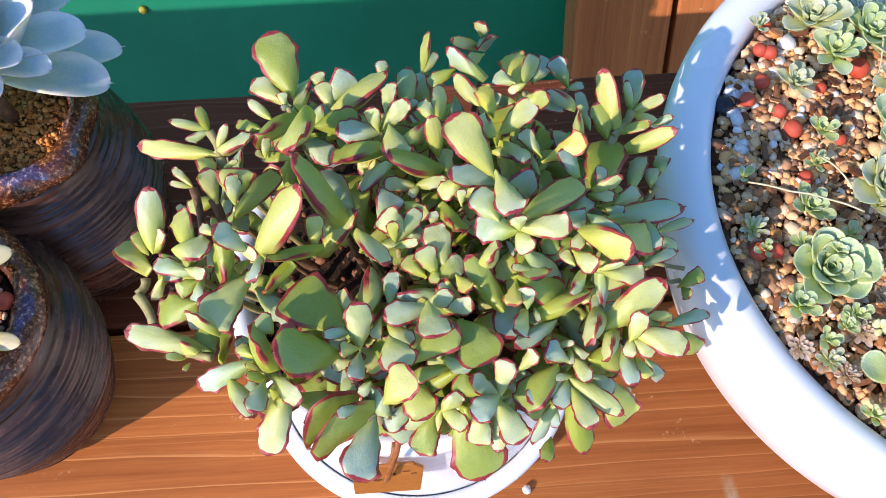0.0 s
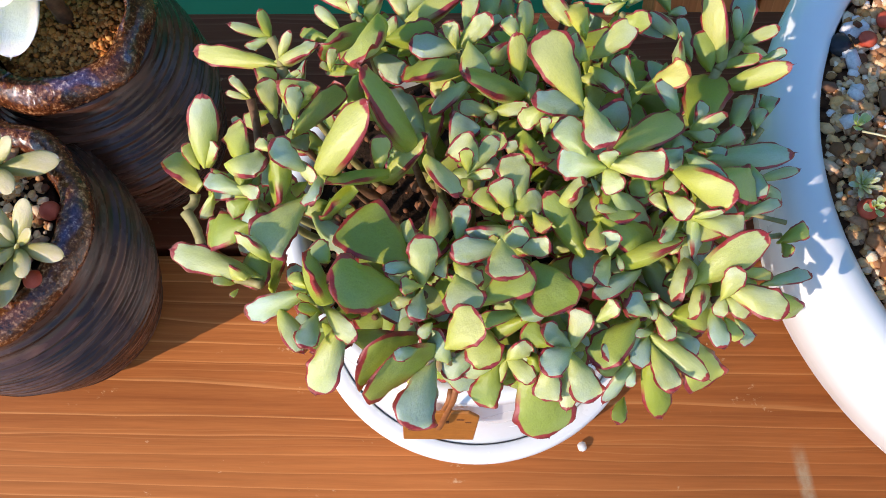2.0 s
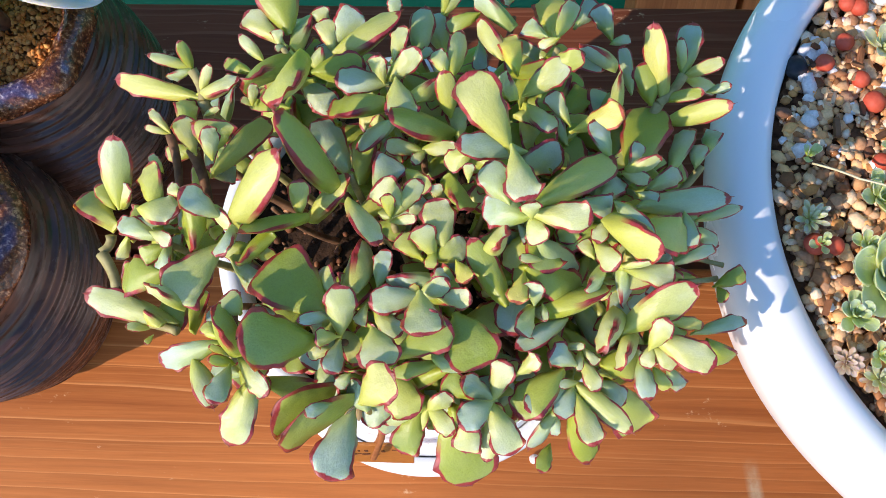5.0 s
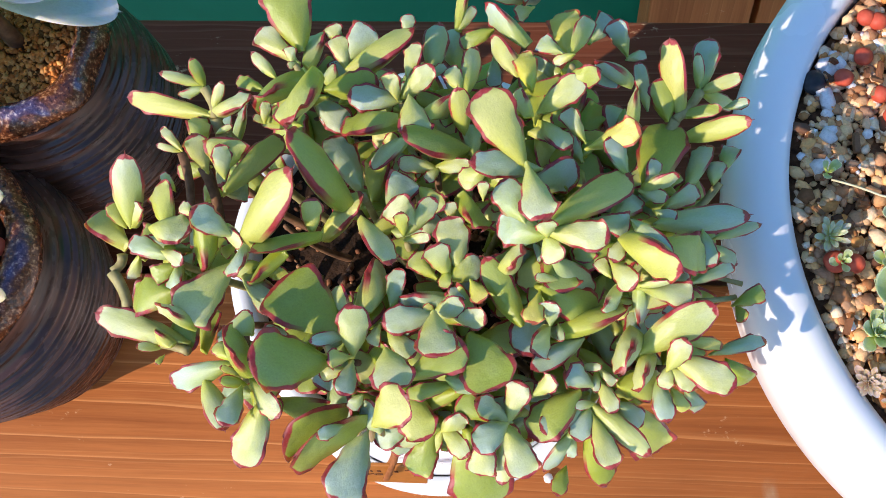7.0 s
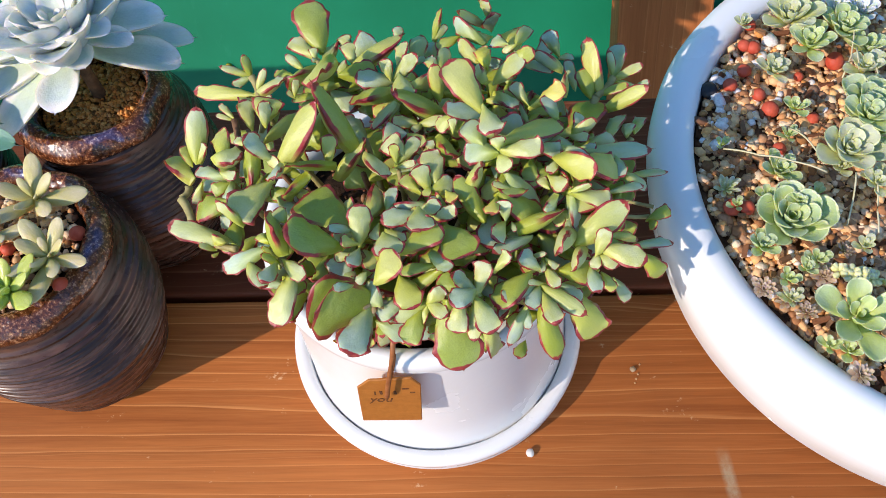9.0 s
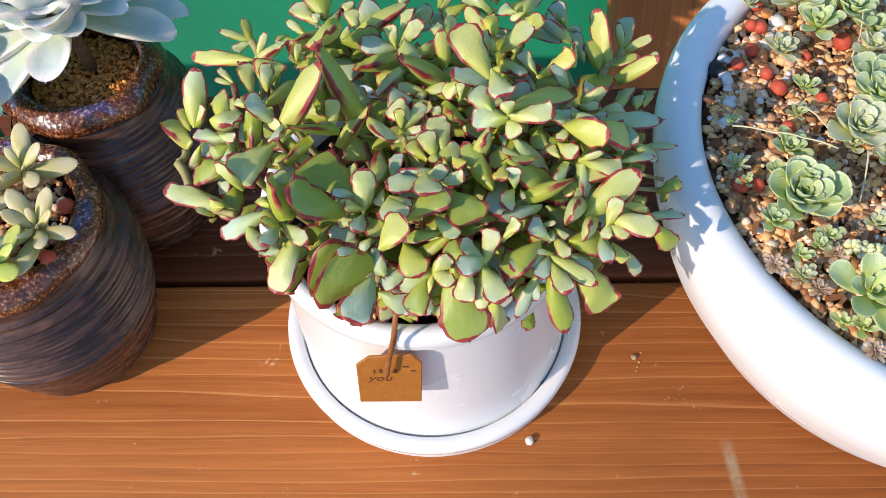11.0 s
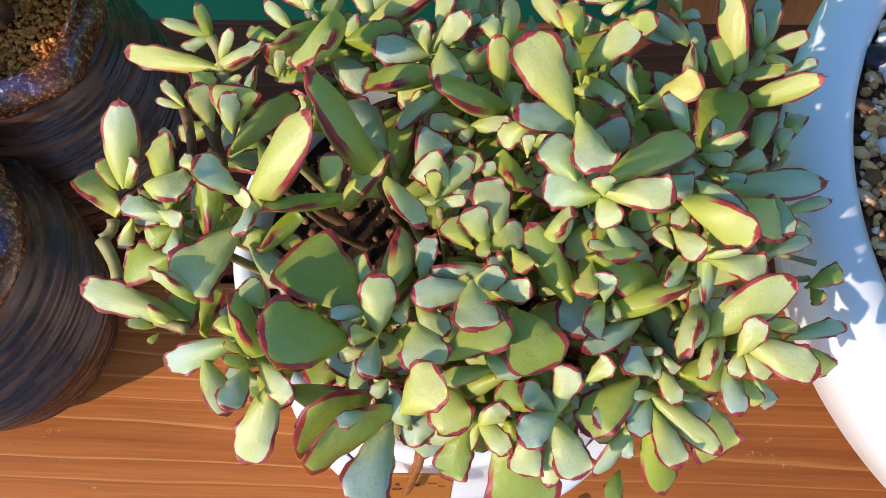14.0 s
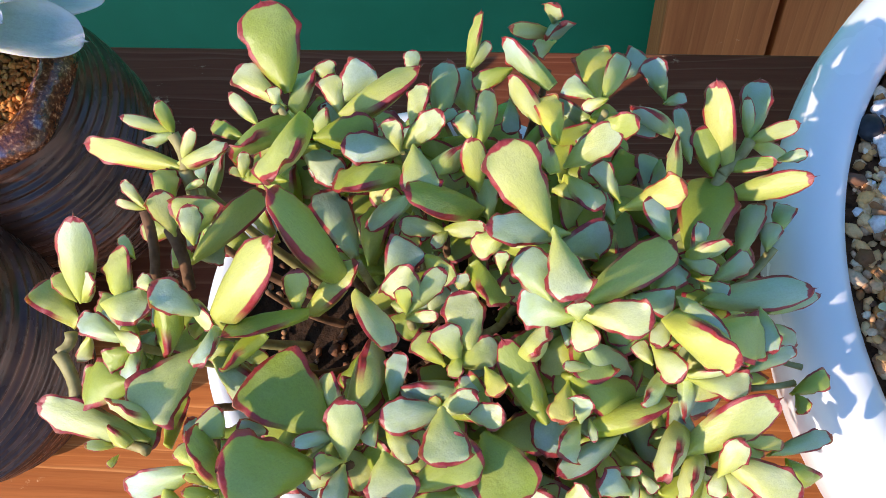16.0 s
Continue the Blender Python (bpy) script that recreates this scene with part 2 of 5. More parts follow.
def rim_glaze():
    """Run glaze: rust brown with pale speckles below, blue-violet pools along the lip, very glossy and lumpy."""
    m = Nodes("run_glaze", 0.10, 0.7)
    v = m.coords()
    pool = m.noise(m.coords((1, 1, 0.6)), 42, 3, 0.6, 0.8)
    speck = m.noise(v, 560, 3, 0.7)
    brown = m.ramp(speck, (0.35, (0.04, 0.012, 0.006)), (0.54, (0.15, 0.042, 0.013)), (0.70, (0.60, 0.30, 0.14)))
    blue = m.ramp(speck, (0.35, (0.03, 0.03, 0.09)), (0.55, (0.10, 0.095, 0.21)), (0.70, (0.48, 0.45, 0.50)))
    place = m.node("SeparateXYZ")
    m.put(m.node("TexCoord").outputs["Object"], place.inputs[0])
    lip = m.math("SUBTRACT", m.math("MULTIPLY", m.ramp(m.math("MULTIPLY", place.outputs[2], 8.0), (0.90, 0.0), (0.96, 1.0)), 0.40), 0.33)
    m.colour(m.mix(m.ramp(m.math("ADD", pool, lip), (0.56, 0.0), (0.66, 1.0)), brown, blue))
    return m.bump(m.math("ADD", m.noise(v, 75, 2, 0.5), m.math("MULTIPLY", m.noise(v, 420, 3, 0.6), 0.25)), 0.7, 0.003).mat


DARK_POT, RIM = dark_pot(), rim_glaze()
SOIL = plain("potting_soil", (0.012, 0.007, 0.004), (0.055, 0.028, 0.014), 260, 0.9, 0.8, 0.2, 0.002)
SAND = plain("sandy_topsoil", (0.12, 0.045, 0.012), (0.46, 0.22, 0.07), 420, 0.9, 0.9, 0.2, 0.002)
GRIT = stone_material("mixed_grit", ((0.0, (0.874, 0.442, 0.145)), (0.10, (0.894, 0.602, 0.306)), (0.20, (0.478, 0.188, 0.060)), (0.30, (0.900, 0.696, 0.459)), (0.38, (0.811, 0.367, 0.102)), (0.47, (0.125, 0.047, 0.021)), (0.55, (0.354, 0.197, 0.111)), (0.63, (0.894, 0.517, 0.204)), (0.71, (0.541, 0.338, 0.204)), (0.79, (0.354, 0.132, 0.038)), (0.89, (0.894, 0.536, 0.230)), (1.0, (0.900, 0.752, 0.544))))
PERLITE = stone_material("white_perlite", ((0.0, (0.80, 0.76, 0.70)), (0.5, (0.70, 0.66, 0.62)), (1.0, (0.85, 0.83, 0.80))))
TANGRIT = stone_material("tan_grit", ((0.0, (0.66, 0.21, 0.035)), (0.3, (0.86, 0.37, 0.08)), (0.6, (0.44, 0.13, 0.022)), (0.85, (0.88, 0.47, 0.14)), (1.0, (0.24, 0.08, 0.020))))
CHIP = stone_material("bark_chips", ((0.0, (0.16, 0.055, 0.022)), (0.4, (0.30, 0.12, 0.05)), (0.7, (0.07, 0.028, 0.013)), (1.0, (0.46, 0.24, 0.11))))
BALL = plain("red_clay", (0.46, 0.055, 0.028), (0.60, 0.11, 0.055), 260, 0.55, 0.3, 0.3)
LEATHER = plain("tan_leather", (0.33, 0.112, 0.016), (0.42, 0.15, 0.024), 300, 0.55, 0.25)
STRAP = plain("brown_leather_cord", (0.22, 0.07, 0.02), (0.36, 0.13, 0.04), 300, 0.55, 0.25)
INK = plain("burnt_lettering", (0.10, 0.035, 0.012), (0.16, 0.06, 0.02), 300, 0.8, 0.1)
STEM = plain("plant_stem", (0.22, 0.17, 0.05), (0.42, 0.36, 0.14), 200, 0.6, 0.3)
BARK = plain("woody_stem", (0.10, 0.045, 0.02), (0.26, 0.13, 0.06), 240, 0.8, 0.6)
DRY = plain("dried_leaf", (0.30, 0.16, 0.06), (0.58, 0.36, 0.18), 200, 0.8, 0.5)
PEBBLE = plain("white_pebble", (0.62, 0.58, 0.53), (0.8, 0.77, 0.72), 300, 0.7, 0.5)
RUNNER = plain("pale_runner", (0.52, 0.46, 0.24), (0.66, 0.60, 0.40), 200, 0.6, 0.2)
SLATE = plain("dark_slate", (0.012, 0.012, 0.015), (0.035, 0.033, 0.036), 200, 0.5, 0.4)
CHIPPING = plain("tan_chipping", (0.24, 0.16, 0.09), (0.42, 0.30, 0.18), 300, 0.8, 0.5)
YELLOW = plain("yellow_paint", (0.42, 0.32, 0.02), (0.5, 0.4, 0.04), 200, 0.6, 0.1)
GROUND = plain("paving", (0.20, 0.185, 0.165), (0.32, 0.30, 0.27), 14, 0.9, 0.4, 0.3, 0.004)
LEAF = {
    "p": leaf_material("leaf_pale", (0.407, 0.428, 0.044), (0.504, 0.549, 0.242), (0.563, 0.533, 0.165), bloom=0.40, wax=(0.621, 0.669, 0.539)),
    "b": leaf_material("leaf_blue", (0.320, 0.376, 0.055), (0.359, 0.460, 0.297), (0.417, 0.460, 0.209), bloom=0.45, wax=(0.524, 0.617, 0.572)),
    "y": leaf_material("leaf_yellow", (0.398, 0.428, 0.033), (0.475, 0.496, 0.110), (0.543, 0.502, 0.143), bloom=0.2, wax=(0.601, 0.606, 0.385)),
    "g": leaf_material("leaf_green", (0.291, 0.324, 0.020), (0.291, 0.361, 0.050), (0.378, 0.402, 0.066), bloom=0.2, wax=(0.427, 0.491, 0.297)),
    "k": leaf_material("leaf_yellowed", (0.50, 0.50, 0.05), (0.66, 0.56, 0.10), (0.60, 0.56, 0.16), bloom=0.15, wax=(0.70, 0.66, 0.42), rim=(0.40, 0.06, 0.02)),
    "d": leaf_material("leaf_dried", (0.30, 0.17, 0.07), (0.46, 0.28, 0.14), (0.52, 0.38, 0.24), margin=False, bloom=0.1, gloss=0.7),
}
PALE = (0.56, 0.60, 0.30)
ROSETTE = {
    "green": leaf_material("rosette_green", (0.50, 0.58, 0.09), (0.36, 0.47, 0.22), (0.46, 0.52, 0.20), rim=PALE, bloom=0.35, wax=(0.58, 0.64, 0.48), gloss=0.42),
    "grey": leaf_material("rosette_grey", (0.56, 0.58, 0.13), (0.44, 0.48, 0.30), (0.54, 0.50, 0.32), rim=PALE, bloom=0.4, wax=(0.62, 0.63, 0.52), gloss=0.45),
    "silver": leaf_material("rosette_silver", (0.62, 0.66, 0.32), (0.38, 0.53, 0.57), (0.62, 0.64, 0.54), spread=0.6, bloom=0.40, wax=(0.76, 0.78, 0.70), rim=(0.88, 0.77, 0.65), gloss=0.40, fade=0.40),
    "jade": leaf_material("rosette_jade", (0.30, 0.38, 0.10), (0.09, 0.24, 0.16), (0.13, 0.28, 0.18), margin=False, bloom=0.1, gloss=0.3),
    "ghost": leaf_material("rosette_ghost", (0.50, 0.45, 0.12), (0.60, 0.47, 0.24), (0.50, 0.48, 0.19), margin=False, bloom=0.45, wax=(0.72, 0.64, 0.47), gloss=0.34),
    "jelly": leaf_material("rosette_jelly", (0.32, 0.50, 0.09), (0.48, 0.58, 0.12), (0.62, 0.54, 0.08), margin=False, bloom=0.1, gloss=0.2),
    "dry": leaf_material("rosette_dried", (0.30, 0.16, 0.08), (0.56, 0.37, 0.26), (0.62, 0.46, 0.31), margin=False, bloom=0.2, gloss=0.7),
    "cream": leaf_material("sedum_cream", (0.62, 0.60, 0.18), (0.76, 0.72, 0.34), (0.74, 0.76, 0.48), margin=False, bloom=0.2, gloss=0.35),
}


# ---- mesh helpers ----
def mesh_of(name, bm, *mats, smooth=True):
    me = bpy.data.meshes.new(name)
    bm.to_mesh(me)
    bm.free()
    for m in mats:
        me.materials.append(m)
    for p in me.polygons:
        p.use_smooth = smooth
    return me


def part(name, bm, material, parent, label="", smooth=True):
    ob = new(name, mesh_of(name, bm, material, smooth=smooth))
    ob.parent = parent
    return tagged(ob, label)


def thing(name, at, label, category, group="", kind=""):
    ob = new(name)
    ob.empty_display_size = 0.02
    ob.location = at
    return tagged(ob, label, category, group, kind)


def lathe(profile, steps=96, wobble=0.0, seed=0.0):
    """A turned body from (radius, height) pairs, ends closed at the axis where the radius is 0."""
    bm = bmesh.new()
    rings = []
    for r, z in profile:
        if r < 1e-6:
            rings.append([bm.verts.new((0, 0, z))])
            continue
        ring = []
        for k in range(steps):
            a = 2 * math.pi * k / steps
            q = r
            if wobble:
                q += wobble * noise.noise(Vector((math.cos(a) * 2.2 + seed, math.sin(a) * 2.2, z * 60)))
            ring.append(bm.verts.new((q * math.cos(a), q * math.sin(a), z)))
        rings.append(ring)
    for a, b in zip(rings, rings[1:]):
        if len(a) == 1 and len(b) == 1:
            continue
        for k in range(steps):
            j = (k + 1) % steps
            if len(a) == 1:
                bm.faces.new((a[0], b[j], b[k]))
            elif len(b) == 1:
                bm.faces.new((a[k], a[j], b[0]))
            else:
                bm.faces.new((a[k], a[j], b[j], b[k]))
    bmesh.ops.recalc_face_normals(bm, faces=bm.faces)
    return bm


def box(x0, y0, z0, x1, y1, z1, bevel=0.0, segments=2):
    bm = bmesh.new()
    bmesh.ops.create_cube(bm, size=1, matrix=Matrix.Translation(((x0 + x1) / 2, (y0 + y1) / 2, (z0 + z1) / 2)) @ Matrix.Diagonal((x1 - x0, y1 - y0, z1 - z0, 1)))
    if bevel:
        bmesh.ops.bevel(bm, geom=bm.edges[:], offset=bevel, segments=segments, affect="EDGES", profile=0.5)
    return bm


def tube(points, radii, steps=8):
    """A bent round stem through the points."""
    bm = bmesh.new()
    pts = [Vector(p) for p in points]
    rings = []
    for i, p in enumerate(pts):
        way = (pts[min(i + 1, len(pts) - 1)] - pts[max(i - 1, 0)]).normalized()
        side = way.orthogonal().normalized()
        up = way.cross(side)
        rings.append([bm.verts.new(p + radii[i] * (math.cos(2 * math.pi * k / steps) * side + math.sin(2 * math.pi * k / steps) * up)) for k in range(steps)])
    for a, b in zip(rings, rings[1:]):
        # start the next ring at the vertex nearest to this one
        s = min(range(steps), key=lambda j: (b[j].co - a[0].co).length)
        for k in range(steps):
            bm.faces.new((a[k], a[(k + 1) % steps], b[(k + 1 + s) % steps], b[(k + s) % steps]))
    bm.faces.new(rings[0][::-1])
    bm.faces.new(rings[-1])
    bmesh.ops.recalc_face_normals(bm, faces=bm.faces)
    return bm


def curve_points(a, b, sag, n=7):
    a, b = Vector(a), Vector(b)
    return [a.lerp(b, k / (n - 1)) + Vector(sag) * math.sin(math.pi * k / (n - 1)) for k in range(n)]


def fleshy_leaf(broad, taper, thick, cup, wave, point, seed, curl=0.0, nu=12, nv=16, edge=0.62):
    """One fleshy leaf, 1 long along +Y and 1 wide, thickness along Z: a closed shell with UVs (across, along)."""
    bm = bmesh.new()
    rnd = random.Random(seed)
    ph = [rnd.uniform(0, 6.28) for _ in range(4)]

    def half(v):
        w = (v ** taper) * max(1e-4, 1 - v ** broad) ** 0.5
        return w
    top = max(half(k / 200) for k in range(1, 200))
    verts = {}
    for j in range(nv + 1):
        v = (1 - math.cos(math.pi * j / nv)) / 2
        v = 0.004 + 0.996 * v
        h = 0.5 * max(half(v) / top, 0.0)
        h = max(h, 0.09 * (1 - v) ** 3)
        y = v + point * max(0, v - 0.9)
        for i in range(nu + 1):
            u = -math.cos(math.pi * i / nu)
            ripple = wave * (v ** 1.6) * abs(u) ** 4 * (math.sin(17 * v + ph[0] + (2 if u > 0 else 0)) + 0.6 * math.sin(31 * v + ph[1] + (1 if u > 0 else 0)))
            x = u * h * (1 + 0.6 * ripple)
            bow = cup * (u * u) * (4 * h * h) * 0.6 + curl * v * v + ripple * 0.45
            t = thick * 1.12 * max(0.0, 1 - u * u) ** edge * (0.55 + 0.45 * math.sin(math.pi * min(1, v + 0.15))) * (1 - v ** 8)
            tip = point * 0.20 * max(0, 1 - abs(u) * 5) * max(0, v - 0.93) / 0.07
            for s in (1, -1):
                if (i in (0, nu) or j == nv) and s == -1:
                    verts[i, j, s] = verts[i, j, 1]
                else:
                    verts[i, j, s] = bm.verts.new((x, y + tip, bow + s * t * (0.72 if s > 0 else 0.72)))
    uv = bm.loops.layers.uv.new("UVMap")
    for j in range(nv):
        v0, v1 = j / nv, (j + 1) / nv
        for i in range(nu):
            for s in (1, -1):
                quad = [(i, j), (i + 1, j), (i + 1, j + 1), (i, j + 1)]
                if s < 0:
                    quad.reverse()
                vs, keep = [], []
                for q in quad:
                    w = verts[q[0], q[1], s]
                    if w not in vs:
                        vs.append(w)
                        keep.append(q)
                if len(vs) < 3:
                    continue
                try:
                    f = bm.faces.new(vs)
                except ValueError:
                    continue
                for loop, q in zip(f.loops, keep):
                    a = (1 - math.cos(math.pi * q[0] / nu)) / 2
                    b = (1 - math.cos(math.pi * q[1] / nv)) / 2
                    loop[uv].uv = (a, b)
    first = [verts[i, 0, 1] for i in range(nu + 1)] + [verts[i, 0, -1] for i in range(nu - 1, 0, -1)]
    try:
        bm.faces.new(first[::-1])
    except ValueError:
        pass
    bmesh.ops.recalc_face_normals(bm, faces=bm.faces)
    return bm


def leaf_pose(base, tip, width, roll, hint, thickness):
    base, tip = Vector(base), Vector(tip)
    y = tip - base
    length = y.length
    y.normalize()
    z = Vector(hint)
    z = (z - z.dot(y) * y).normalized()
    x = y.cross(z)
    r = radians(roll)
    x, z = math.cos(r) * x + math.sin(r) * z, math.cos(r) * z - math.sin(r) * x
    m = Matrix((x * width, y * length, z * thickness)).transposed().to_4x4()
    m.translation = base
    return m


# ---- ground, fence, bench ----
ground = new("ground", mesh_of("ground", box(-30, -30, -0.55, 30, 30, -0.45), GROUND, smooth=False))
tagged(ground, "grey paved ground under the bench", "ground", kind="structure")

# the fence behind leans back by 25 degrees; z runs along its slope
fence = thing("fence", (0, 0.408, 0), "green painted board fence with brown posts, leaning back behind the bench", "fence", kind="structure")
fence.rotation_euler = (radians(-25), 0, 0)
for x0, x1, y0, y1 in ((-1.5, 0.30, 0.196, 0.214), (0.2325, 1.6, 0.030, 0.048)):
    part("panel", box(x0, y0, -0.50, x1, y1, 0.75, 0.0015), GREEN, fence, "smooth green painted panel", smooth=False)
part("post", box(0.1470, -0.004, -0.50, 0.2295, 0.045, 0.80, 0.002), WOOD_POST, fence, "brown stained wooden post", smooth=False)
part("rail", box(0.2360, 0.002, -0.50, 1.6, 0.0295, -0.125, 0.002), WOOD_POST, fence, "brown stained lower rail", smooth=False)

bench = thing("bench", (0, 0, -0.45), "reddish brown stained plank bench", "bench")
# lengthened to the left, out of view, to keep sun off the fence panel
for y0, y1, mat in ((0.0285, 0.174, WOOD_SHADED), (-0.122, 0.0245, WOOD_FRONT), (-0.27, -0.126, WOOD_FRONT)):
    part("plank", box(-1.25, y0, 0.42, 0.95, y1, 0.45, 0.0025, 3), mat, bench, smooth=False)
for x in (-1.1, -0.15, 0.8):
    part("crossbeam", box(x - 0.03, -0.26, 0.37, x + 0.03, 0.165, 0.42, 0.002), WOOD_SHADED, bench, smooth=False)
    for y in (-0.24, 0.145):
        part("leg", box(x - 0.025, y - 0.02, 0, x + 0.025, y + 0.02, 0.37, 0.002), WOOD_SHADED, bench, smooth=False)


# ---- white pot, saucer, soil ----
saucer = thing("saucer", (0, 0, 0), "white round ceramic saucer under the white pot", "saucer")
part("dish", lathe([(0, 0.003), (0.06, 0.003), (0.0722, 0.004), (0.0724, 0.0115), (0.0775, 0.0105), (0.0800, 0.003), (0.0785, 0.0), (0.05, 0.0), (0, 0.0)], 128), WHITE_POT, saucer)
part("rim", lathe([(0.0724, 0.0113), (0.0736, 0.0140), (0.0785, 0.0148), (0.0805, 0.0136), (0.0812, 0.011), (0.0806, 0.0075), (0.0790, 0.0072), (0.0724, 0.0113)], 128), WHITE_POT, saucer, "rounded white rim")
pot = thing("flower_pot", (0, 0, 0.003), "white round ceramic flower pot on its saucer", "flower pot")
part("body", lathe([(0, 0.0), (0.066, 0.0), (0.0695, 0.001), (0.0718, 0.003), (0.0718, 0.009), (0.0711, 0.014), (0.0703, 0.06), (0.0695, 0.1085), (0.0697, 0.110)], 128), WHITE_POT, pot)
part("rim", lathe([(0.0697, 0.1085), (0.0715, 0.1095), (0.0728, 0.112), (0.0730, 0.118), (0.0718, 0.1212), (0.0690, 0.1222), (0.0655, 0.1212), (0.0640, 0.118), (0.0636, 0.10), (0.0636, 0.09), (0, 0.09)], 128), WHITE_POT, pot, "rolled white rim")


def ground_disc(radius, height, material, name, at, label, bulge=0.004, seed=1.0, rough=0.0022, steps=56):
    """A heap of soil that fills a pot."""
    bm = bmesh.new()
    bmesh.ops.create_circle(bm, cap_ends=False, segments=64, radius=radius)
    rim = bm.verts[:]
    rings = [rim]
    for q in range(1, 18):
        f = 1 - q / 18
        rings.append([bm.verts.new((v.co.x * f, v.co.y * f, 0)) for v in rim])
    mid = bm.verts.new((0, 0, 0))
    for a, b in zip(rings, rings[1:]):
        for k in range(64):
            bm.faces.new((a[k], a[(k + 1) % 64], b[(k + 1) % 64], b[k]))
    for k in range(64):
        bm.faces.new((rings[-1][k], rings[-1][(k + 1) % 64], mid))
    for v in bm.verts:
        d = v.co.length / radius
        v.co.z = bulge * (1 - d * d) + rough * (noise.noise(Vector((v.co.x * 90 + seed, v.co.y * 90, seed))) + 0.6 * noise.noise(Vector((v.co.x * 260, v.co.y * 260, seed))))
    base = bmesh.ops.extrude_face_region(bm, geom=bm.faces[:])
    for v in base["geom"]:
        if isinstance(v, bmesh.types.BMVert):
            v.co.z = -0.012
    bmesh.ops.recalc_face_normals(bm, faces=bm.faces)
    ob = new(name, mesh_of(name, bm, material))
    ob.location = (*at, height)
    return tagged(ob, label, "soil", kind="stuff")


def gravel(name, at, radius, count, size, material, height, label, bulge=0.004, seed=1, flat=0.7, inside=None, sub=1):
    """Loose stones strewn over a disc, joined."""
    rnd = random.Random(seed)
    bm = bmesh.new()
    bmesh.ops.create_icosphere(bm, subdivisions=sub + 0, radius=1)
    bm.verts.ensure_lookup_table()
    ball = np.array([v.co[:] for v in bm.verts])
    tris = np.array([[v.index for v in f.verts] for f in bm.faces])
    bm.free()
    verts, faces, n = [], [], 0
    for _ in range(count):
        for _try in range(30):
            r, a = radius * math.sqrt(rnd.random()), rnd.uniform(0, 2 * math.pi)
            x, y = r * math.cos(a), r * math.sin(a)
            if inside is None or inside(x + at[0], y + at[1]):
                break
        s = size * rnd.choice((0.5, 0.6, 0.8, 1.0, 1.0, 1.3, 1.6)) * rnd.uniform(0.85, 1.15)
        scale = np.array([s * rnd.uniform(0.8, 1.35), s * rnd.uniform(0.7, 1.1), s * flat * rnd.uniform(0.7, 1.15)])
        bumps = 1 + np.array([rnd.uniform(-0.27, 0.27) for _ in range(len(ball))])
        p = ball * bumps[:, None] * scale
        e = Euler((rnd.uniform(-0.5, 0.5), rnd.uniform(-0.5, 0.5), rnd.uniform(0, 6.3))).to_matrix()
        p = p @ np.array(e).T
        d = r / radius
        p += (x, y, bulge * (1 - d * d) + rnd.uniform(-0.1, 0.9) * s * 0.6)
        verts.append(p)
        faces.append(tris + n)
        n += len(ball)
    me = bpy.data.meshes.new(name)
    me.from_pydata(np.concatenate(verts).tolist(), [], np.concatenate(faces).tolist())
    me.materials.append(material)
    me.polygons.foreach_set("use_smooth", [True] * len(me.polygons))
    ob = new(name, me)
    ob.location = (*at, height)
    return tagged(ob, label, "gravel", kind="stuff")


ground_disc(0.0637, 0.112, SOIL, "potting_soil", (0, 0), "dark crumbly potting soil in the white pot", 0.004, 2.0)
gravel("grit", (0, 0), 0.060, 520, 0.0015, CHIP, 0.1135, "brown grit strewn on the soil of the white pot", 0.004, 5)

# ---- main plant ----
plant = thing("succulent_plant", (0, 0, 0.114), "bushy succulent with red-edged pale green fleshy leaves in the white pot", "plant")
LEAF_MESH = []
GAP = (-36, -6)          # where the bush opens down to the soil, millimetres
for k, spec in enumerate((
    # broad, taper, thick, cup, wave, point, curl
    (6.0, 0.70, 0.36, 0.16, 0.24, 0.10, 0.10),
    (4.6, 0.62, 0.40, 0.10, 0.20, 0.16, -0.10),
    (8.0, 0.84, 0.34, 0.10, 0.26, 0.08, 0.12),
    (4.6, 0.60, 0.40, 0.18, 0.20, 0.18, -0.12),
    (3.2, 0.50, 0.40, 0.08, 0.10, 0.34, 0.10),
    (3.8, 0.56, 0.36, 0.16, 0.12, 0.26, -0.14),
    (8.0, 0.66, 0.24, 0.10, 0.14, 0.06, 0.06),
    (6.0, 0.62, 0.24, 0.14, 0.15, 0.08, -0.08),
)):
    LEAF_MESH.append(mesh_of("leaf", fleshy_leaf(*spec[:6], seed=k, curl=spec[6], nu=14, nv=28, edge=0.86), LEAF["p"]))
leaf_rnd = random.Random(11)
CAMERA_EYE = Vector((20, -95, 420))          # the camera's eye at 7 s, to which the leaves' faces are turned, millimetres


def set_leaf(base, tip, w, tone, roll, hint):
    slim = w / (tip - base).length
    kinds = (6, 7, 0) if slim > 0.75 else (0, 2, 1, 3) if slim > 0.42 else (3, 4, 5)
    ob = new("leaf", LEAF_MESH[leaf_rnd.choice(kinds)])
    ob.parent = plant
    on_edge = abs(roll) > 36
    widen = 1 / max(0.6, math.cos(radians(roll)))
    thick = min(w, 10) * leaf_rnd.uniform(0.9, 1.2) * (1.35 if on_edge else 1.0)
    low = Vector((0, 0, 114))
    ob.matrix_basis = leaf_pose((base - low) / 1000, (tip - low) / 1000, 1.06 * w * min(widen, 1.25) / 1000, roll, hint, thick / 1000)
    slot = ob.material_slots[0]
    slot.link = "OBJECT"
    slot.material = LEAF[tone]


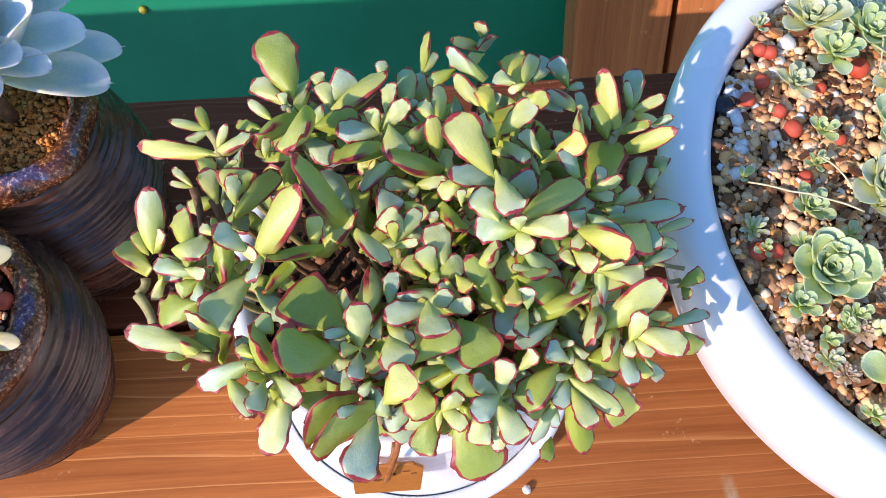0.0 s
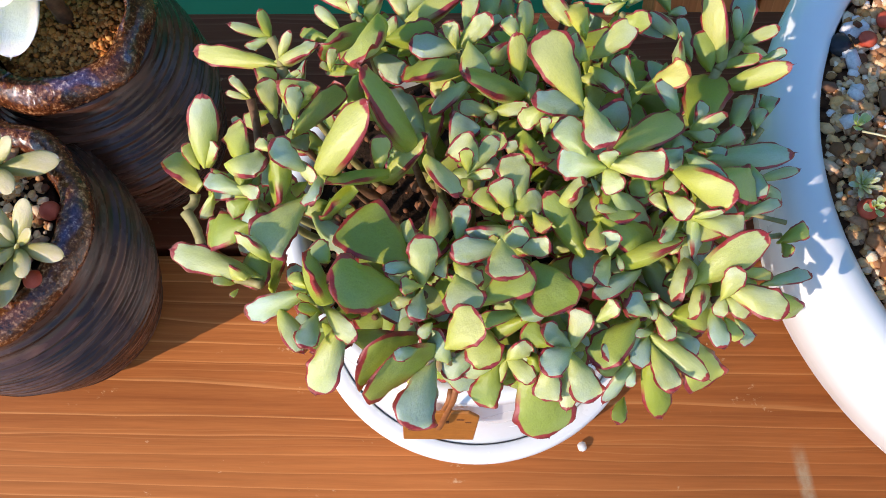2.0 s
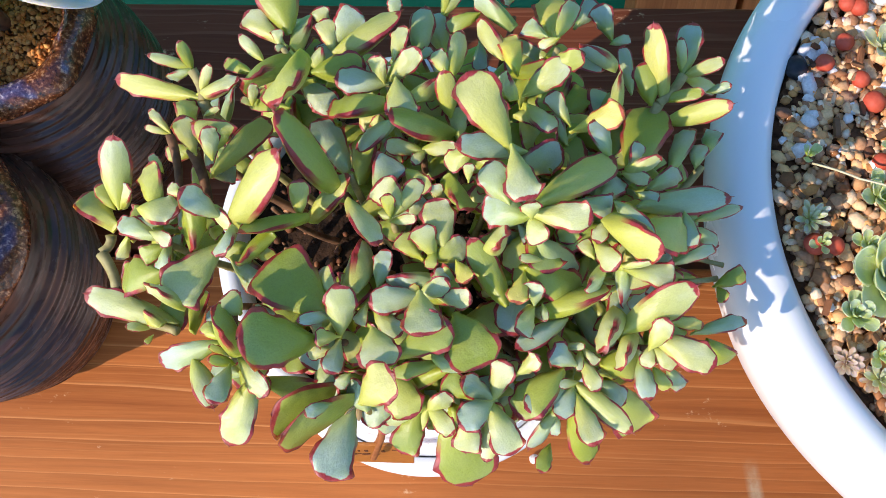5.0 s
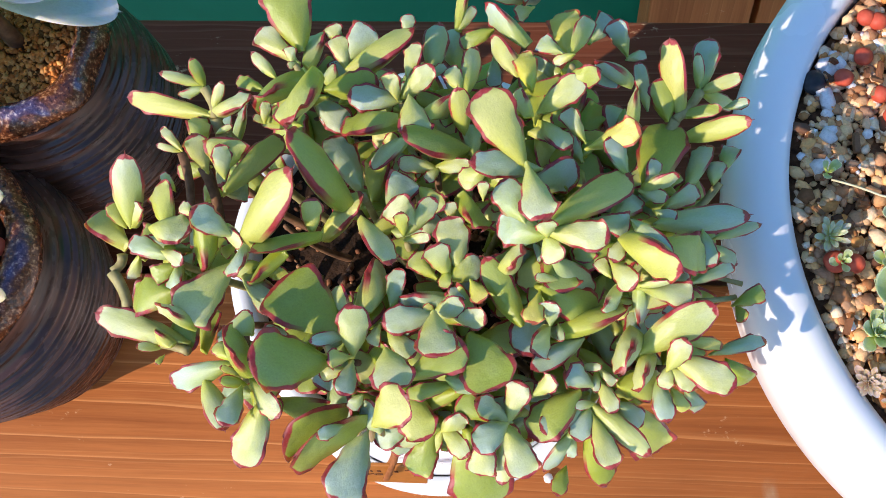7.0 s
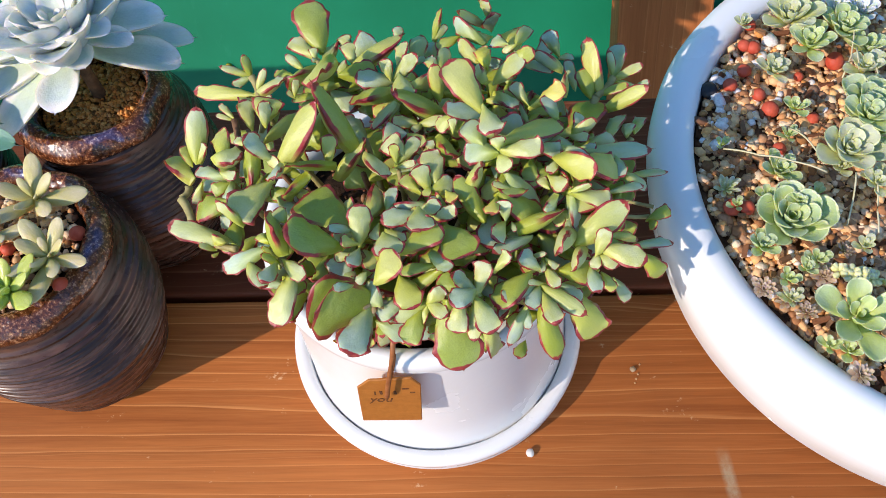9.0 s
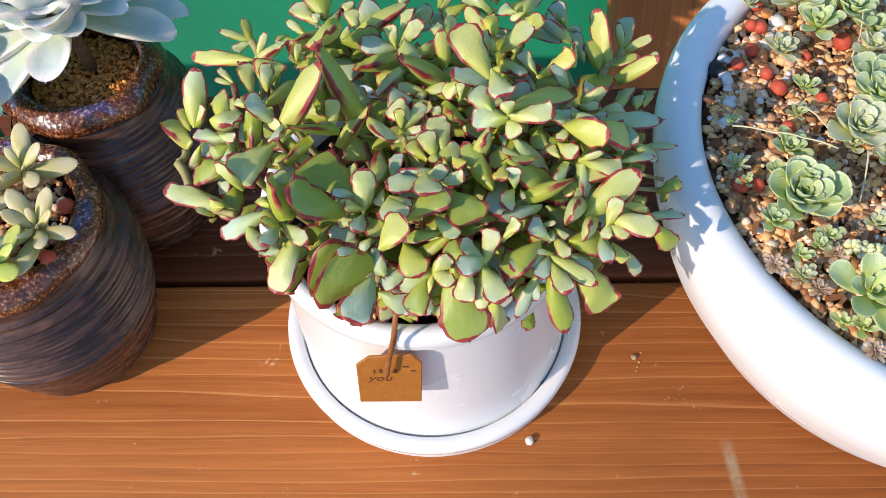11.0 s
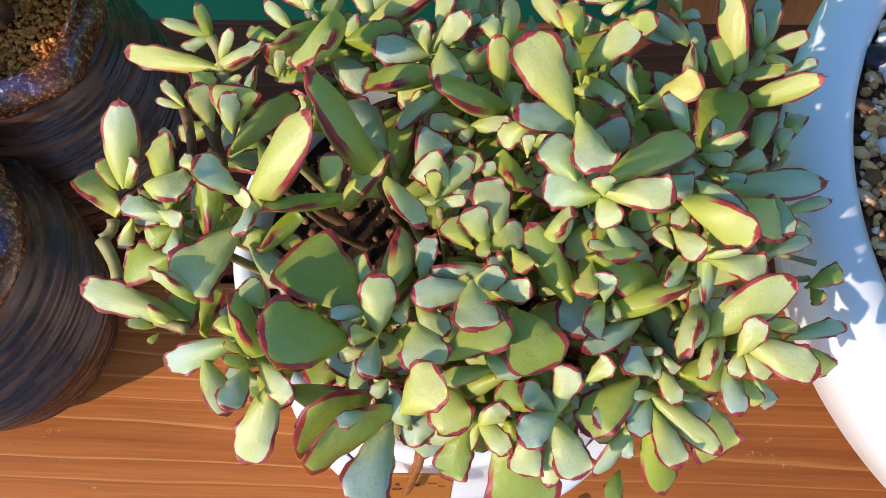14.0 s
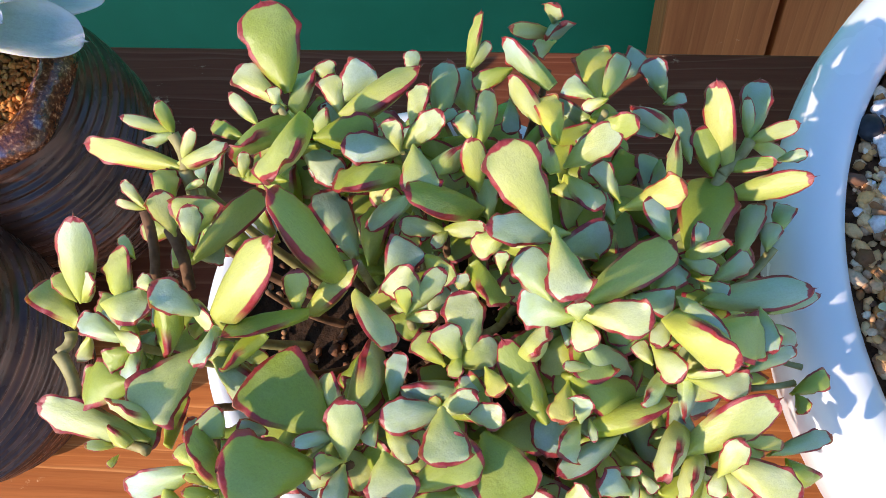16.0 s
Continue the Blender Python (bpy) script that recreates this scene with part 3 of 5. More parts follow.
def leaf(bx, by, bz, tx, ty, tz, w, tone, roll=0):
    """One leaf of the main plant from its base to its tip, in millimetres, with its width and the degrees by which it stands on edge."""
    base, tip = Vector((bx, by, bz)), Vector((tx, ty, tz))
    face = (CAMERA_EYE - base).normalized()
    set_leaf(base, tip, w, tone, 1.45 * roll + leaf_rnd.uniform(-9, 9), face + Vector([leaf_rnd.uniform(-0.16, 0.16) for _ in range(3)]))
    span = tip - base
    if w < 5 or math.hypot(bx - GAP[0], by - GAP[1]) < 20:
        return
    # the older pair below it on the same stem
    for sign in (-1, 1):
        way = Matrix.Rotation(radians(sign * leaf_rnd.uniform(60, 115)), 3, "Z") @ span
        way.z = leaf_rnd.uniform(-0.4, 0.2) * way.length
        foot = base + Vector((0, 0, -leaf_rnd.uniform(9, 18)))
        end = foot + way * (leaf_rnd.uniform(0.8, 1.0) * min(1, 18 / way.length))
        if math.hypot(end.x / 90, (end.y + 8) / 66) < 1.0 and math.hypot(end.x - GAP[0], end.y - GAP[1]) > 22:
            set_leaf(foot, end, min(11, w) * leaf_rnd.uniform(0.85, 1.05), leaf_rnd.choice("ggby"), leaf_rnd.uniform(-30, 30), (leaf_rnd.uniform(-0.5, 0.2), -0.4, 0.9))


leaf(-36.7, 36.6, 189.1, -49.7, 46.5, 191.7, 7.7, "p", 0)
leaf(-38.6, 35.8, 189.5, -39.4, 40.6, 193.0, 3.7, "p", 0)
leaf(-37.3, 36.9, 189.7, -39.8, 34.5, 191.6, 2.4, "p", 0)
leaf(-34.7, 36.1, 188.4, -31.9, 50.0, 184.0, 7.0, "p", 45)
leaf(-43.3, 31.5, 190.0, -51.4, 40.0, 189.5, 3.8, "p", 0)
leaf(-60.1, 19.7, 187.3, -91.3, 28.6, 182.2, 6.6, "y", 0)
leaf(-64.5, 29.0, 189.6, -76.8, 30.5, 194.0, 3.4, "p", 0)
leaf(-64.9, 28.8, 189.3, -67.0, 33.5, 197.4, 4.0, "g", 0)
leaf(-64.8, 28.2, 190.3, -72.7, 26.1, 187.5, 3.4, "b", 35)
leaf(-61.7, 21.7, 188.5, -57.2, 26.5, 196.5, 3.3, "p", 0)
leaf(-62.9, 20.3, 186.1, -49.0, 22.3, 195.9, 5.0, "p", 40)
leaf(-58.1, 11.7, 193.0, -53.3, 13.4, 194.9, 2.0, "p", 0)
leaf(-69.9, 8.7, 186.8, -76.6, 15.4, 188.6, 3.0, "p", 0)
leaf(-70.3, 8.7, 186.4, -77.2, 9.8, 188.5, 2.3, "p", 0)
leaf(-61.4, 2.0, 187.2, -63.4, 8.6, 198.7, 6.8, "p", 0)
leaf(-63.2, 6.9, 191.5, -65.9, 19.7, 188.0, 7.0, "y", 0)
leaf(-53.8, -1.6, 196.0, -52.1, 6.4, 202.1, 11.8, "y", 0)
leaf(-53.8, -2.8, 195.0, -52.8, 2.9, 203.7, 5.6, "p", 0)
leaf(-45.9, 26.6, 190.9, -56.1, 32.3, 187.7, 4.4, "g", 0)
leaf(-34.6, 33.3, 188.1, -49.2, 22.3, 193.2, 8.0, "g", 45)
leaf(-45.1, 16.3, 190.7, -43.6, 20.1, 196.7, 3.3, "p", 0)
leaf(-45.1, 17.2, 188.3, -48.2, 17.8, 192.3, 2.3, "p", 0)
leaf(-33.2, 14.5, 192.9, -47.7, 19.3, 185.6, 4.0, "g", 0)
leaf(-28.6, 28.7, 198.5, -33.8, 8.4, 205.5, 9.7, "y", -40)
leaf(-54.4, -6.3, 191.1, -42.6, 18.0, 178.7, 7.7, "y", 0)
leaf(-19.5, -8.3, 183.7, -33.4, 3.6, 210.0, 9.6, "g", -35)
leaf(-80.1, -16.4, 190.5, -78.3, -0.9, 205.1, 8.6, "p", 0)
leaf(-82.7, -16.1, 188.4, -84.9, -12.0, 196.2, 4.1, "y", 0)
leaf(-78.5, -17.1, 191.6, -74.6, -12.6, 198.1, 3.8, "p", 40)
leaf(-82.3, -21.4, 185.7, -92.0, -13.2, 190.0, 8.9, "y", -30)
leaf(-65.8, -20.0, 197.8, -71.1, -5.7, 197.9, 7.1, "y", 25)
leaf(-67.7, -6.7, 193.7, -73.4, -0.1, 191.1, 2.9, "p", 0)
leaf(-70.9, -20.0, 195.7, -59.9, -20.7, 201.7, 7.6, "p", 35)
leaf(-65.8, -27.2, 195.5, -78.8, -21.6, 193.8, 5.9, "b", 0)
leaf(-68.1, -25.1, 195.8, -60.5, -29.3, 198.9, 4.3, "p", 0)
leaf(-76.8, -24.8, 190.2, -81.1, -30.2, 182.7, 3.9, "p", 0)
leaf(-63.8, -28.7, 194.8, -70.7, -31.9, 193.4, 5.6, "g", 0)
leaf(-63.2, -36.2, 192.3, -79.0, -35.9, 186.4, 11.1, "g", 0)
leaf(-63.1, -28.2, 194.5, -64.1, -36.6, 193.5, 4.3, "b", -30)
leaf(-48.2, -27.0, 193.1, -61.4, -43.3, 194.2, 13.0, "p", 0)
leaf(-48.8, -21.0, 197.0, -56.9, -17.9, 208.8, 7.5, "b", 0)
leaf(-57.6, -17.0, 202.2, -62.4, -14.0, 202.4, 3.7, "p", 0)
leaf(-55.3, -18.8, 201.9, -56.6, -28.5, 188.4, 7.5, "g", 50)
leaf(-51.4, -17.3, 196.2, -45.6, -24.4, 199.2, 3.8, "p", -45)
leaf(-43.6, -24.6, 199.6, -45.2, -34.6, 203.6, 5.3, "b", -40)
leaf(-35.2, -23.0, 191.3, -45.8, -31.2, 187.0, 6.6, "g", 45)
leaf(-49.6, -21.3, 190.3, -54.7, -23.1, 186.1, 3.8, "y", 0)
leaf(-46.0, -23.0, 192.9, -28.9, -9.4, 214.9, 9.2, "y", 30)
leaf(-25.9, -17.8, 188.8, -41.3, -26.0, 202.0, 5.8, "g", -30)
leaf(-28.8, -17.2, 187.9, -27.7, -9.9, 198.5, 6.2, "y", 0)
leaf(-18.7, -45.3, 186.7, -37.2, -31.3, 188.0, 18.5, "g", 0)
leaf(-21.4, -52.5, 184.7, -39.3, -56.1, 201.5, 15.9, "g", 0)
leaf(-40.3, -48.1, 196.7, -45.6, -43.3, 197.0, 7.5, "p", 0)
leaf(-57.3, -44.9, 190.7, -65.4, -42.2, 201.9, 4.5, "p", 50)
leaf(-62.4, -47.7, 180.2, -88.7, -40.8, 185.4, 8.0, "p", 0)
leaf(-65.1, -49.3, 185.8, -73.0, -45.6, 182.1, 4.1, "y", 40)
leaf(-70.6, -48.8, 179.3, -75.7, -49.7, 185.0, 2.8, "p", 0)
leaf(-69.1, -51.3, 181.3, -70.4, -54.3, 183.2, 1.9, "y", 0)
leaf(-46.7, -54.4, 189.7, -65.8, -59.5, 182.5, 7.0, "b", 0)
leaf(-41.9, -57.9, 189.3, -45.1, -48.1, 203.4, 7.3, "g", -40)
leaf(-46.9, -54.2, 192.5, -52.0, -49.6, 191.2, 4.3, "y", 0)
leaf(-44.3, -57.6, 187.3, -49.0, -56.3, 193.2, 2.1, "y", 0)
leaf(-43.4, -59.8, 187.1, -49.0, -59.6, 193.2, 3.3, "g", 0)
leaf(-55.4, -58.7, 185.3, -46.5, -72.5, 191.6, 6.3, "p", 0)
leaf(-44.2, -60.7, 188.5, -46.3, -71.8, 194.0, 6.6, "b", 0)
leaf(-36.9, -62.8, 188.3, -44.8, -81.2, 179.6, 9.4, "p", 0)
leaf(-42.1, -58.0, 186.2, -33.1, -68.7, 191.7, 4.8, "p", -30)
leaf(-16.0, -70.0, 187.8, -21.8, -73.4, 192.8, 3.8, "b", 0)
leaf(-15.8, -49.5, 181.6, -14.7, -39.4, 193.5, 8.9, "p", 0)
leaf(-16.0, -40.8, 187.1, -22.3, -32.1, 183.4, 6.3, "p", 30)
leaf(-17.9, -45.4, 185.7, -26.0, -48.4, 192.6, 3.8, "b", 0)
leaf(-15.7, -51.2, 185.3, -21.5, -52.8, 190.3, 5.3, "y", 0)
leaf(-17.0, -54.3, 183.1, -24.2, -56.4, 184.5, 4.0, "p", 0)
leaf(-15.7, -52.1, 182.7, -17.2, -62.0, 187.1, 6.4, "b", 0)
leaf(-12.5, -60.6, 180.9, -16.1, -64.7, 179.7, 4.0, "b", 0)
leaf(-5.7, -49.8, 189.1, -2.2, -60.7, 193.6, 11.6, "p", 0)
leaf(-7.6, -69.5, 187.9, 0.5, -63.0, 197.8, 11.6, "y", 0)
leaf(-12.0, -66.2, 167.5, -19.2, -89.1, 170.9, 12.1, "b", 0)
leaf(1.3, -65.4, 168.4, -9.8, -72.6, 168.0, 7.2, "b", 0)
leaf(9.5, -65.6, 167.9, -3.6, -72.1, 165.4, 5.7, "p", 30)
leaf(7.3, -66.1, 166.8, 1.3, -80.3, 160.5, 9.0, "g", 0)
leaf(9.6, -67.6, 168.4, 6.1, -73.3, 163.9, 4.2, "y", 0)
leaf(16.3, -68.3, 173.6, 22.0, -89.0, 156.9, 17.3, "g", 0)
leaf(9.0, -67.7, 170.5, 15.5, -65.7, 176.1, 5.0, "p", -30)
leaf(8.9, -66.7, 169.1, 16.2, -75.9, 174.6, 5.6, "p", 0)
leaf(26.6, -67.1, 175.6, 18.8, -73.7, 181.6, 8.4, "b", 0)
leaf(21.6, -69.1, 175.3, 20.1, -80.2, 169.4, 8.1, "p", 0)
leaf(27.0, -68.3, 171.2, 26.4, -82.2, 167.1, 6.0, "p", 0)
leaf(26.1, -65.5, 171.1, 33.4, -80.6, 169.8, 9.1, "p", 0)
leaf(27.1, -66.7, 170.1, 31.3, -55.5, 179.1, 7.5, "p", 0)
leaf(28.1, -65.7, 170.0, 18.2, -61.8, 180.2, 6.8, "b", 0)
leaf(10.7, -55.2, 185.6, 18.2, -59.8, 179.4, 5.6, "b", -30)
leaf(16.5, -43.8, 184.4, 23.9, -59.4, 189.4, 14.7, "g", 0)
leaf(6.7, -39.5, 190.1, 8.6, -52.6, 195.1, 11.1, "p", 0)
leaf(-1.2, -57.8, 187.6, 15.8, -48.5, 191.5, 10.5, "g", 0)
leaf(-6.5, -42.9, 180.9, 1.1, -50.4, 185.0, 6.2, "p", 0)
leaf(-8.4, -41.3, 184.2, -10.9, -46.7, 180.6, 4.4, "p", 0)
leaf(7.0, -38.7, 183.5, -7.1, -41.8, 188.0, 8.1, "b", 0)
leaf(12.8, -56.4, 178.1, -0.4, -60.5, 180.5, 4.7, "g", 0)
leaf(16.3, -57.7, 178.0, -2.6, -62.3, 163.9, 6.5, "g", 0)
leaf(23.7, -66.3, 172.7, 13.4, -60.2, 175.4, 7.1, "g", 0)
leaf(-27.9, -14.3, 174.6, -15.9, -5.5, 189.8, 6.8, "y", 40)
leaf(-16.6, -1.3, 181.7, -28.7, 20.5, 173.9, 8.3, "b", -25)
leaf(-15.6, -12.3, 187.6, -5.2, -25.8, 193.7, 6.5, "p", 35)
leaf(0.9, -13.3, 187.3, -6.7, -7.8, 191.8, 9.5, "p", 0)
leaf(-2.6, -16.9, 187.6, -3.4, -12.2, 194.6, 4.1, "y", 0)
leaf(-2.3, -16.3, 186.7, 5.9, -6.7, 191.0, 5.7, "p", 0)
leaf(-2.8, -17.5, 185.9, 4.7, -17.7, 189.7, 3.2, "p", 0)
leaf(0.9, -1.5, 186.0, 7.9, -9.4, 190.0, 5.8, "y", 0)
leaf(12.8, -24.9, 183.0, 10.0, -11.9, 189.9, 9.8, "p", 0)
leaf(10.6, -27.9, 183.0, 5.6, -20.1, 190.7, 7.5, "p", 0)
leaf(6.8, -28.2, 183.4, -0.5, -22.0, 186.1, 6.4, "y", 0)
leaf(9.9, -25.7, 184.8, 9.0, -31.6, 187.1, 3.8, "y", 0)
leaf(9.9, -28.0, 183.5, 19.7, -23.3, 184.7, 7.6, "p", 0)
leaf(16.5, -29.0, 185.6, 20.0, -35.8, 188.5, 5.3, "k", 0)
leaf(31.0, -40.9, 181.9, 20.5, -22.6, 185.2, 7.9, "g", 0)
leaf(-13.4, -38.7, 184.3, -9.2, -21.6, 177.0, 8.5, "p", -45)
leaf(-5.5, -36.5, 182.6, -4.0, -25.7, 185.4, 5.4, "b", 20)
leaf(9.9, -34.1, 184.5, -3.6, -34.2, 180.4, 7.2, "b", 30)
leaf(6.6, -39.2, 183.8, 4.0, -36.4, 186.5, 3.1, "k", 0)
leaf(5.8, -39.2, 183.4, 14.3, -36.2, 189.8, 5.9, "p", 0)
leaf(10.7, -38.7, 183.5, 21.2, -40.8, 189.7, 6.1, "p", 0)
leaf(11.2, -36.6, 184.9, 13.6, -31.2, 185.8, 5.6, "b", 0)
leaf(24.9, -26.8, 183.7, 31.2, -21.6, 193.0, 6.2, "p", 45)
leaf(37.1, -18.0, 194.0, 23.2, -14.6, 191.2, 9.4, "b", 0)
leaf(31.8, -15.4, 193.5, 24.0, -2.5, 194.7, 9.1, "b", 0)
leaf(31.3, 0.4, 198.9, 35.1, -18.0, 204.9, 9.8, "p", 0)
leaf(12.4, -3.9, 187.0, 18.8, -15.4, 188.6, 7.3, "g", 35)
leaf(10.7, -10.7, 185.7, 9.9, -7.3, 189.8, 4.2, "p", 0)
leaf(6.1, 6.0, 182.9, 2.8, 1.1, 185.3, 3.6, "p", 0)
leaf(4.5, 6.2, 182.7, 15.4, 5.6, 186.7, 4.6, "p", 0)
leaf(5.8, 5.9, 182.8, -5.7, 6.6, 185.7, 5.3, "p", 0)
leaf(20.6, 2.0, 192.9, 12.4, -1.2, 188.9, 6.4, "p", 0)
leaf(35.3, 5.5, 184.0, 16.6, 1.7, 198.4, 7.9, "b", 0)
leaf(19.4, -8.3, 194.4, 19.4, -4.7, 199.8, 3.4, "p", 0)
leaf(-7.3, -10.0, 188.6, -2.7, 1.4, 187.7, 9.7, "b", 0)
leaf(-26.0, 46.5, 184.7, -28.2, 50.3, 189.9, 5.9, "p", 0)
leaf(-22.4, 35.9, 185.4, -26.4, 46.6, 188.7, 6.5, "p", 0)
leaf(-23.7, 39.5, 184.1, -16.1, 50.0, 189.5, 9.5, "b", 0)
leaf(-22.3, 34.5, 185.9, -2.7, 47.5, 189.6, 7.7, "y", 40)
leaf(-4.6, 47.1, 188.0, -4.5, 52.8, 191.4, 4.5, "b", 0)
leaf(-3.3, 31.1, 189.1, -1.6, 41.8, 193.6, 5.0, "p", 30)
leaf(3.2, 35.3, 188.1, 4.1, 53.6, 183.1, 7.8, "b", 0)
leaf(10.9, 40.0, 180.2, 6.3, 56.2, 175.8, 9.0, "b", 0)
leaf(13.6, 26.4, 190.8, 15.4, 44.1, 185.7, 6.1, "p", 0)
leaf(12.3, 27.1, 190.4, 8.5, 35.1, 191.2, 5.3, "p", 0)
leaf(-25.9, 28.9, 188.2, -28.4, 36.8, 187.8, 5.5, "p", 30)
leaf(-6.1, 26.9, 185.0, -20.6, 25.1, 191.2, 8.0, "b", 0)
leaf(-6.5, 26.4, 187.1, -8.9, 30.9, 195.5, 5.6, "p", 0)
leaf(-6.3, 27.5, 184.9, 3.9, 32.2, 195.6, 6.6, "p", 0)
leaf(1.4, 31.5, 189.6, 7.5, 37.0, 188.9, 3.0, "b", 0)
leaf(-3.0, 24.6, 190.1, 0.7, 9.7, 194.4, 9.4, "p", 0)
leaf(-5.5, 18.6, 188.3, -23.6, 18.4, 185.3, 8.7, "g", -30)
leaf(1.9, 18.5, 191.4, 10.4, 25.7, 187.3, 6.0, "p", -30)
leaf(13.2, 17.0, 184.1, 11.5, 24.9, 197.3, 6.5, "y", 0)
leaf(31.4, 3.2, 189.6, 18.1, 20.8, 203.4, 12.6, "y", 0)
leaf(13.7, 11.0, 182.5, -3.9, 9.7, 197.3, 8.0, "g", -30)
leaf(-3.1, 11.9, 190.2, -14.0, 7.8, 179.5, 5.4, "b", -30)
leaf(16.3, 8.4, 183.4, 15.4, 21.8, 179.4, 7.1, "p", 0)
leaf(32.2, 45.2, 186.7, 18.4, 56.9, 189.8, 6.2, "b", 35)
leaf(30.1, 34.0, 187.7, 21.7, 48.1, 185.7, 5.8, "p", 35)
leaf(32.9, 27.3, 191.5, 30.2, 41.8, 189.1, 6.7, "k", 0)
leaf(32.1, 18.1, 192.3, 29.0, 26.4, 193.8, 5.9, "p", 35)
leaf(21.6, 51.3, 185.4, 11.3, 46.8, 183.9, 5.2, "g", 0)
leaf(44.4, 44.0, 181.8, 44.1, 64.4, 176.5, 10.7, "k", 0)
leaf(44.8, 40.3, 190.2, 51.1, 56.6, 185.1, 5.9, "p", 0)
leaf(42.3, 39.2, 191.6, 35.4, 45.7, 187.6, 6.1, "b", 0)
leaf(45.4, 38.6, 192.9, 39.1, 37.3, 189.8, 3.3, "p", 0)
leaf(54.7, 67.7, 150.5, 62.0, 77.0, 153.1, 7.9, "b", 0)
leaf(64.5, 50.0, 171.4, 58.8, 58.7, 179.7, 7.1, "b", 0)
leaf(63.6, 48.1, 173.7, 70.9, 52.8, 169.5, 3.6, "b", 0)
leaf(64.5, 37.6, 177.4, 52.5, 39.4, 188.7, 5.4, "b", 35)
leaf(69.8, 31.0, 172.0, 67.3, 47.4, 173.5, 4.6, "b", 0)
leaf(41.7, 29.9, 191.6, 51.5, 29.3, 198.2, 6.4, "y", 0)
leaf(35.0, 22.5, 186.9, 47.2, 28.3, 196.8, 7.8, "p", 0)
leaf(49.7, 15.8, 180.1, 43.1, 25.2, 184.5, 5.7, "p", 0)
leaf(81.2, 31.2, 167.8, 74.5, 48.0, 184.2, 7.3, "y", 20)
leaf(76.5, 29.3, 168.3, 73.7, 40.3, 175.6, 8.8, "g", 0)
leaf(87.2, 40.0, 168.3, 89.9, 56.4, 173.1, 8.3, "b", 0)
leaf(87.2, 40.0, 168.0, 85.4, 49.3, 175.5, 3.6, "p", 0)
leaf(86.9, 39.8, 167.8, 98.5, 41.9, 174.8, 4.6, "p", 0)
leaf(87.0, 40.0, 167.9, 101.0, 40.3, 157.2, 4.8, "p", 0)
leaf(95.0, 35.2, 166.6, 100.9, 34.5, 172.3, 3.5, "b", 0)
leaf(79.1, 31.5, 167.7, 91.2, 30.4, 175.5, 4.2, "g", 0)
leaf(80.8, 24.5, 165.4, 98.2, 23.9, 180.7, 6.8, "y", 0)
leaf(68.0, 2.1, 176.6, 77.5, 30.0, 167.1, 14.9, "g", 0)
leaf(49.5, 13.2, 181.8, 63.9, 15.7, 191.9, 7.8, "k", 0)
leaf(63.7, 21.4, 179.2, 65.4, 37.8, 174.5, 5.2, "p", 35)
leaf(60.1, 4.2, 185.4, 55.4, 13.5, 189.7, 5.8, "b", -25)
leaf(35.0, 21.1, 181.3, 44.6, 12.9, 184.9, 6.0, "p", 35)
leaf(43.5, 1.4, 179.1, 42.2, 18.0, 173.9, 7.7, "g", 0)
leaf(93.7, 14.5, 164.0, 98.5, 23.9, 160.6, 6.1, "b", 0)
leaf(89.1, 8.2, 169.0, 91.8, 16.6, 167.6, 5.9, "b", 0)
leaf(80.9, 4.9, 171.8, 89.0, 23.2, 165.2, 7.0, "b", 0)
leaf(37.6, -16.2, 197.8, 62.3, 3.9, 184.9, 9.6, "y", 0)
leaf(65.9, 1.9, 178.2, 74.8, 4.7, 185.4, 4.6, "p", -35)
leaf(68.0, 1.3, 178.9, 68.7, 10.6, 181.9, 5.0, "b", -35)
leaf(65.2, 1.7, 177.9, 72.1, -2.3, 182.5, 4.3, "p", 0)
leaf(72.0, -3.8, 179.2, 83.8, 4.4, 173.8, 6.0, "b", 0)
leaf(55.9, -9.4, 183.8, 64.9, 0.5, 178.0, 7.9, "b", 0)
leaf(49.1, -12.4, 191.3, 60.4, -12.0, 185.9, 7.0, "b", 0)
leaf(69.0, -4.9, 179.0, 74.6, -9.0, 183.0, 4.9, "b", 0)
leaf(68.3, -10.4, 182.1, 95.9, -4.7, 176.0, 8.2, "b", 0)
leaf(36.4, -17.1, 193.7, 53.3, -20.0, 199.0, 8.4, "p", 0)
leaf(36.7, -19.6, 198.5, 36.0, -16.6, 202.9, 6.0, "p", 0)
leaf(36.8, -17.7, 193.2, 39.6, -25.6, 193.5, 6.9, "p", 0)
leaf(39.1, -23.3, 188.7, 51.7, -29.6, 173.8, 7.8, "b", 20)
leaf(59.6, -15.4, 184.8, 55.5, -22.8, 188.1, 5.0, "p", 0)
leaf(59.4, -15.3, 188.0, 70.9, -29.0, 196.5, 8.8, "y", -35)
leaf(61.2, -11.4, 188.7, 69.4, -23.9, 195.2, 6.1, "b", 0)
leaf(66.2, -20.2, 191.5, 82.7, -20.2, 184.2, 11.3, "y", 0)
leaf(82.4, -11.5, 180.5, 83.0, -22.8, 184.5, 5.4, "b", 0)
leaf(90.1, -7.5, 163.2, 106.8, 0.7, 153.5, 3.9, "b", 0)
leaf(77.9, -26.6, 178.8, 92.8, -19.1, 173.0, 3.9, "b", 0)
leaf(86.0, -13.8, 173.3, 95.1, -15.8, 165.4, 5.1, "b", 0)
leaf(55.9, -26.1, 181.4, 52.3, -20.5, 180.5, 4.2, "p", 0)
leaf(55.7, -21.6, 183.4, 61.4, -30.7, 188.0, 6.8, "p", 0)
leaf(62.9, -28.9, 182.3, 78.9, -30.1, 178.1, 7.6, "p", 0)
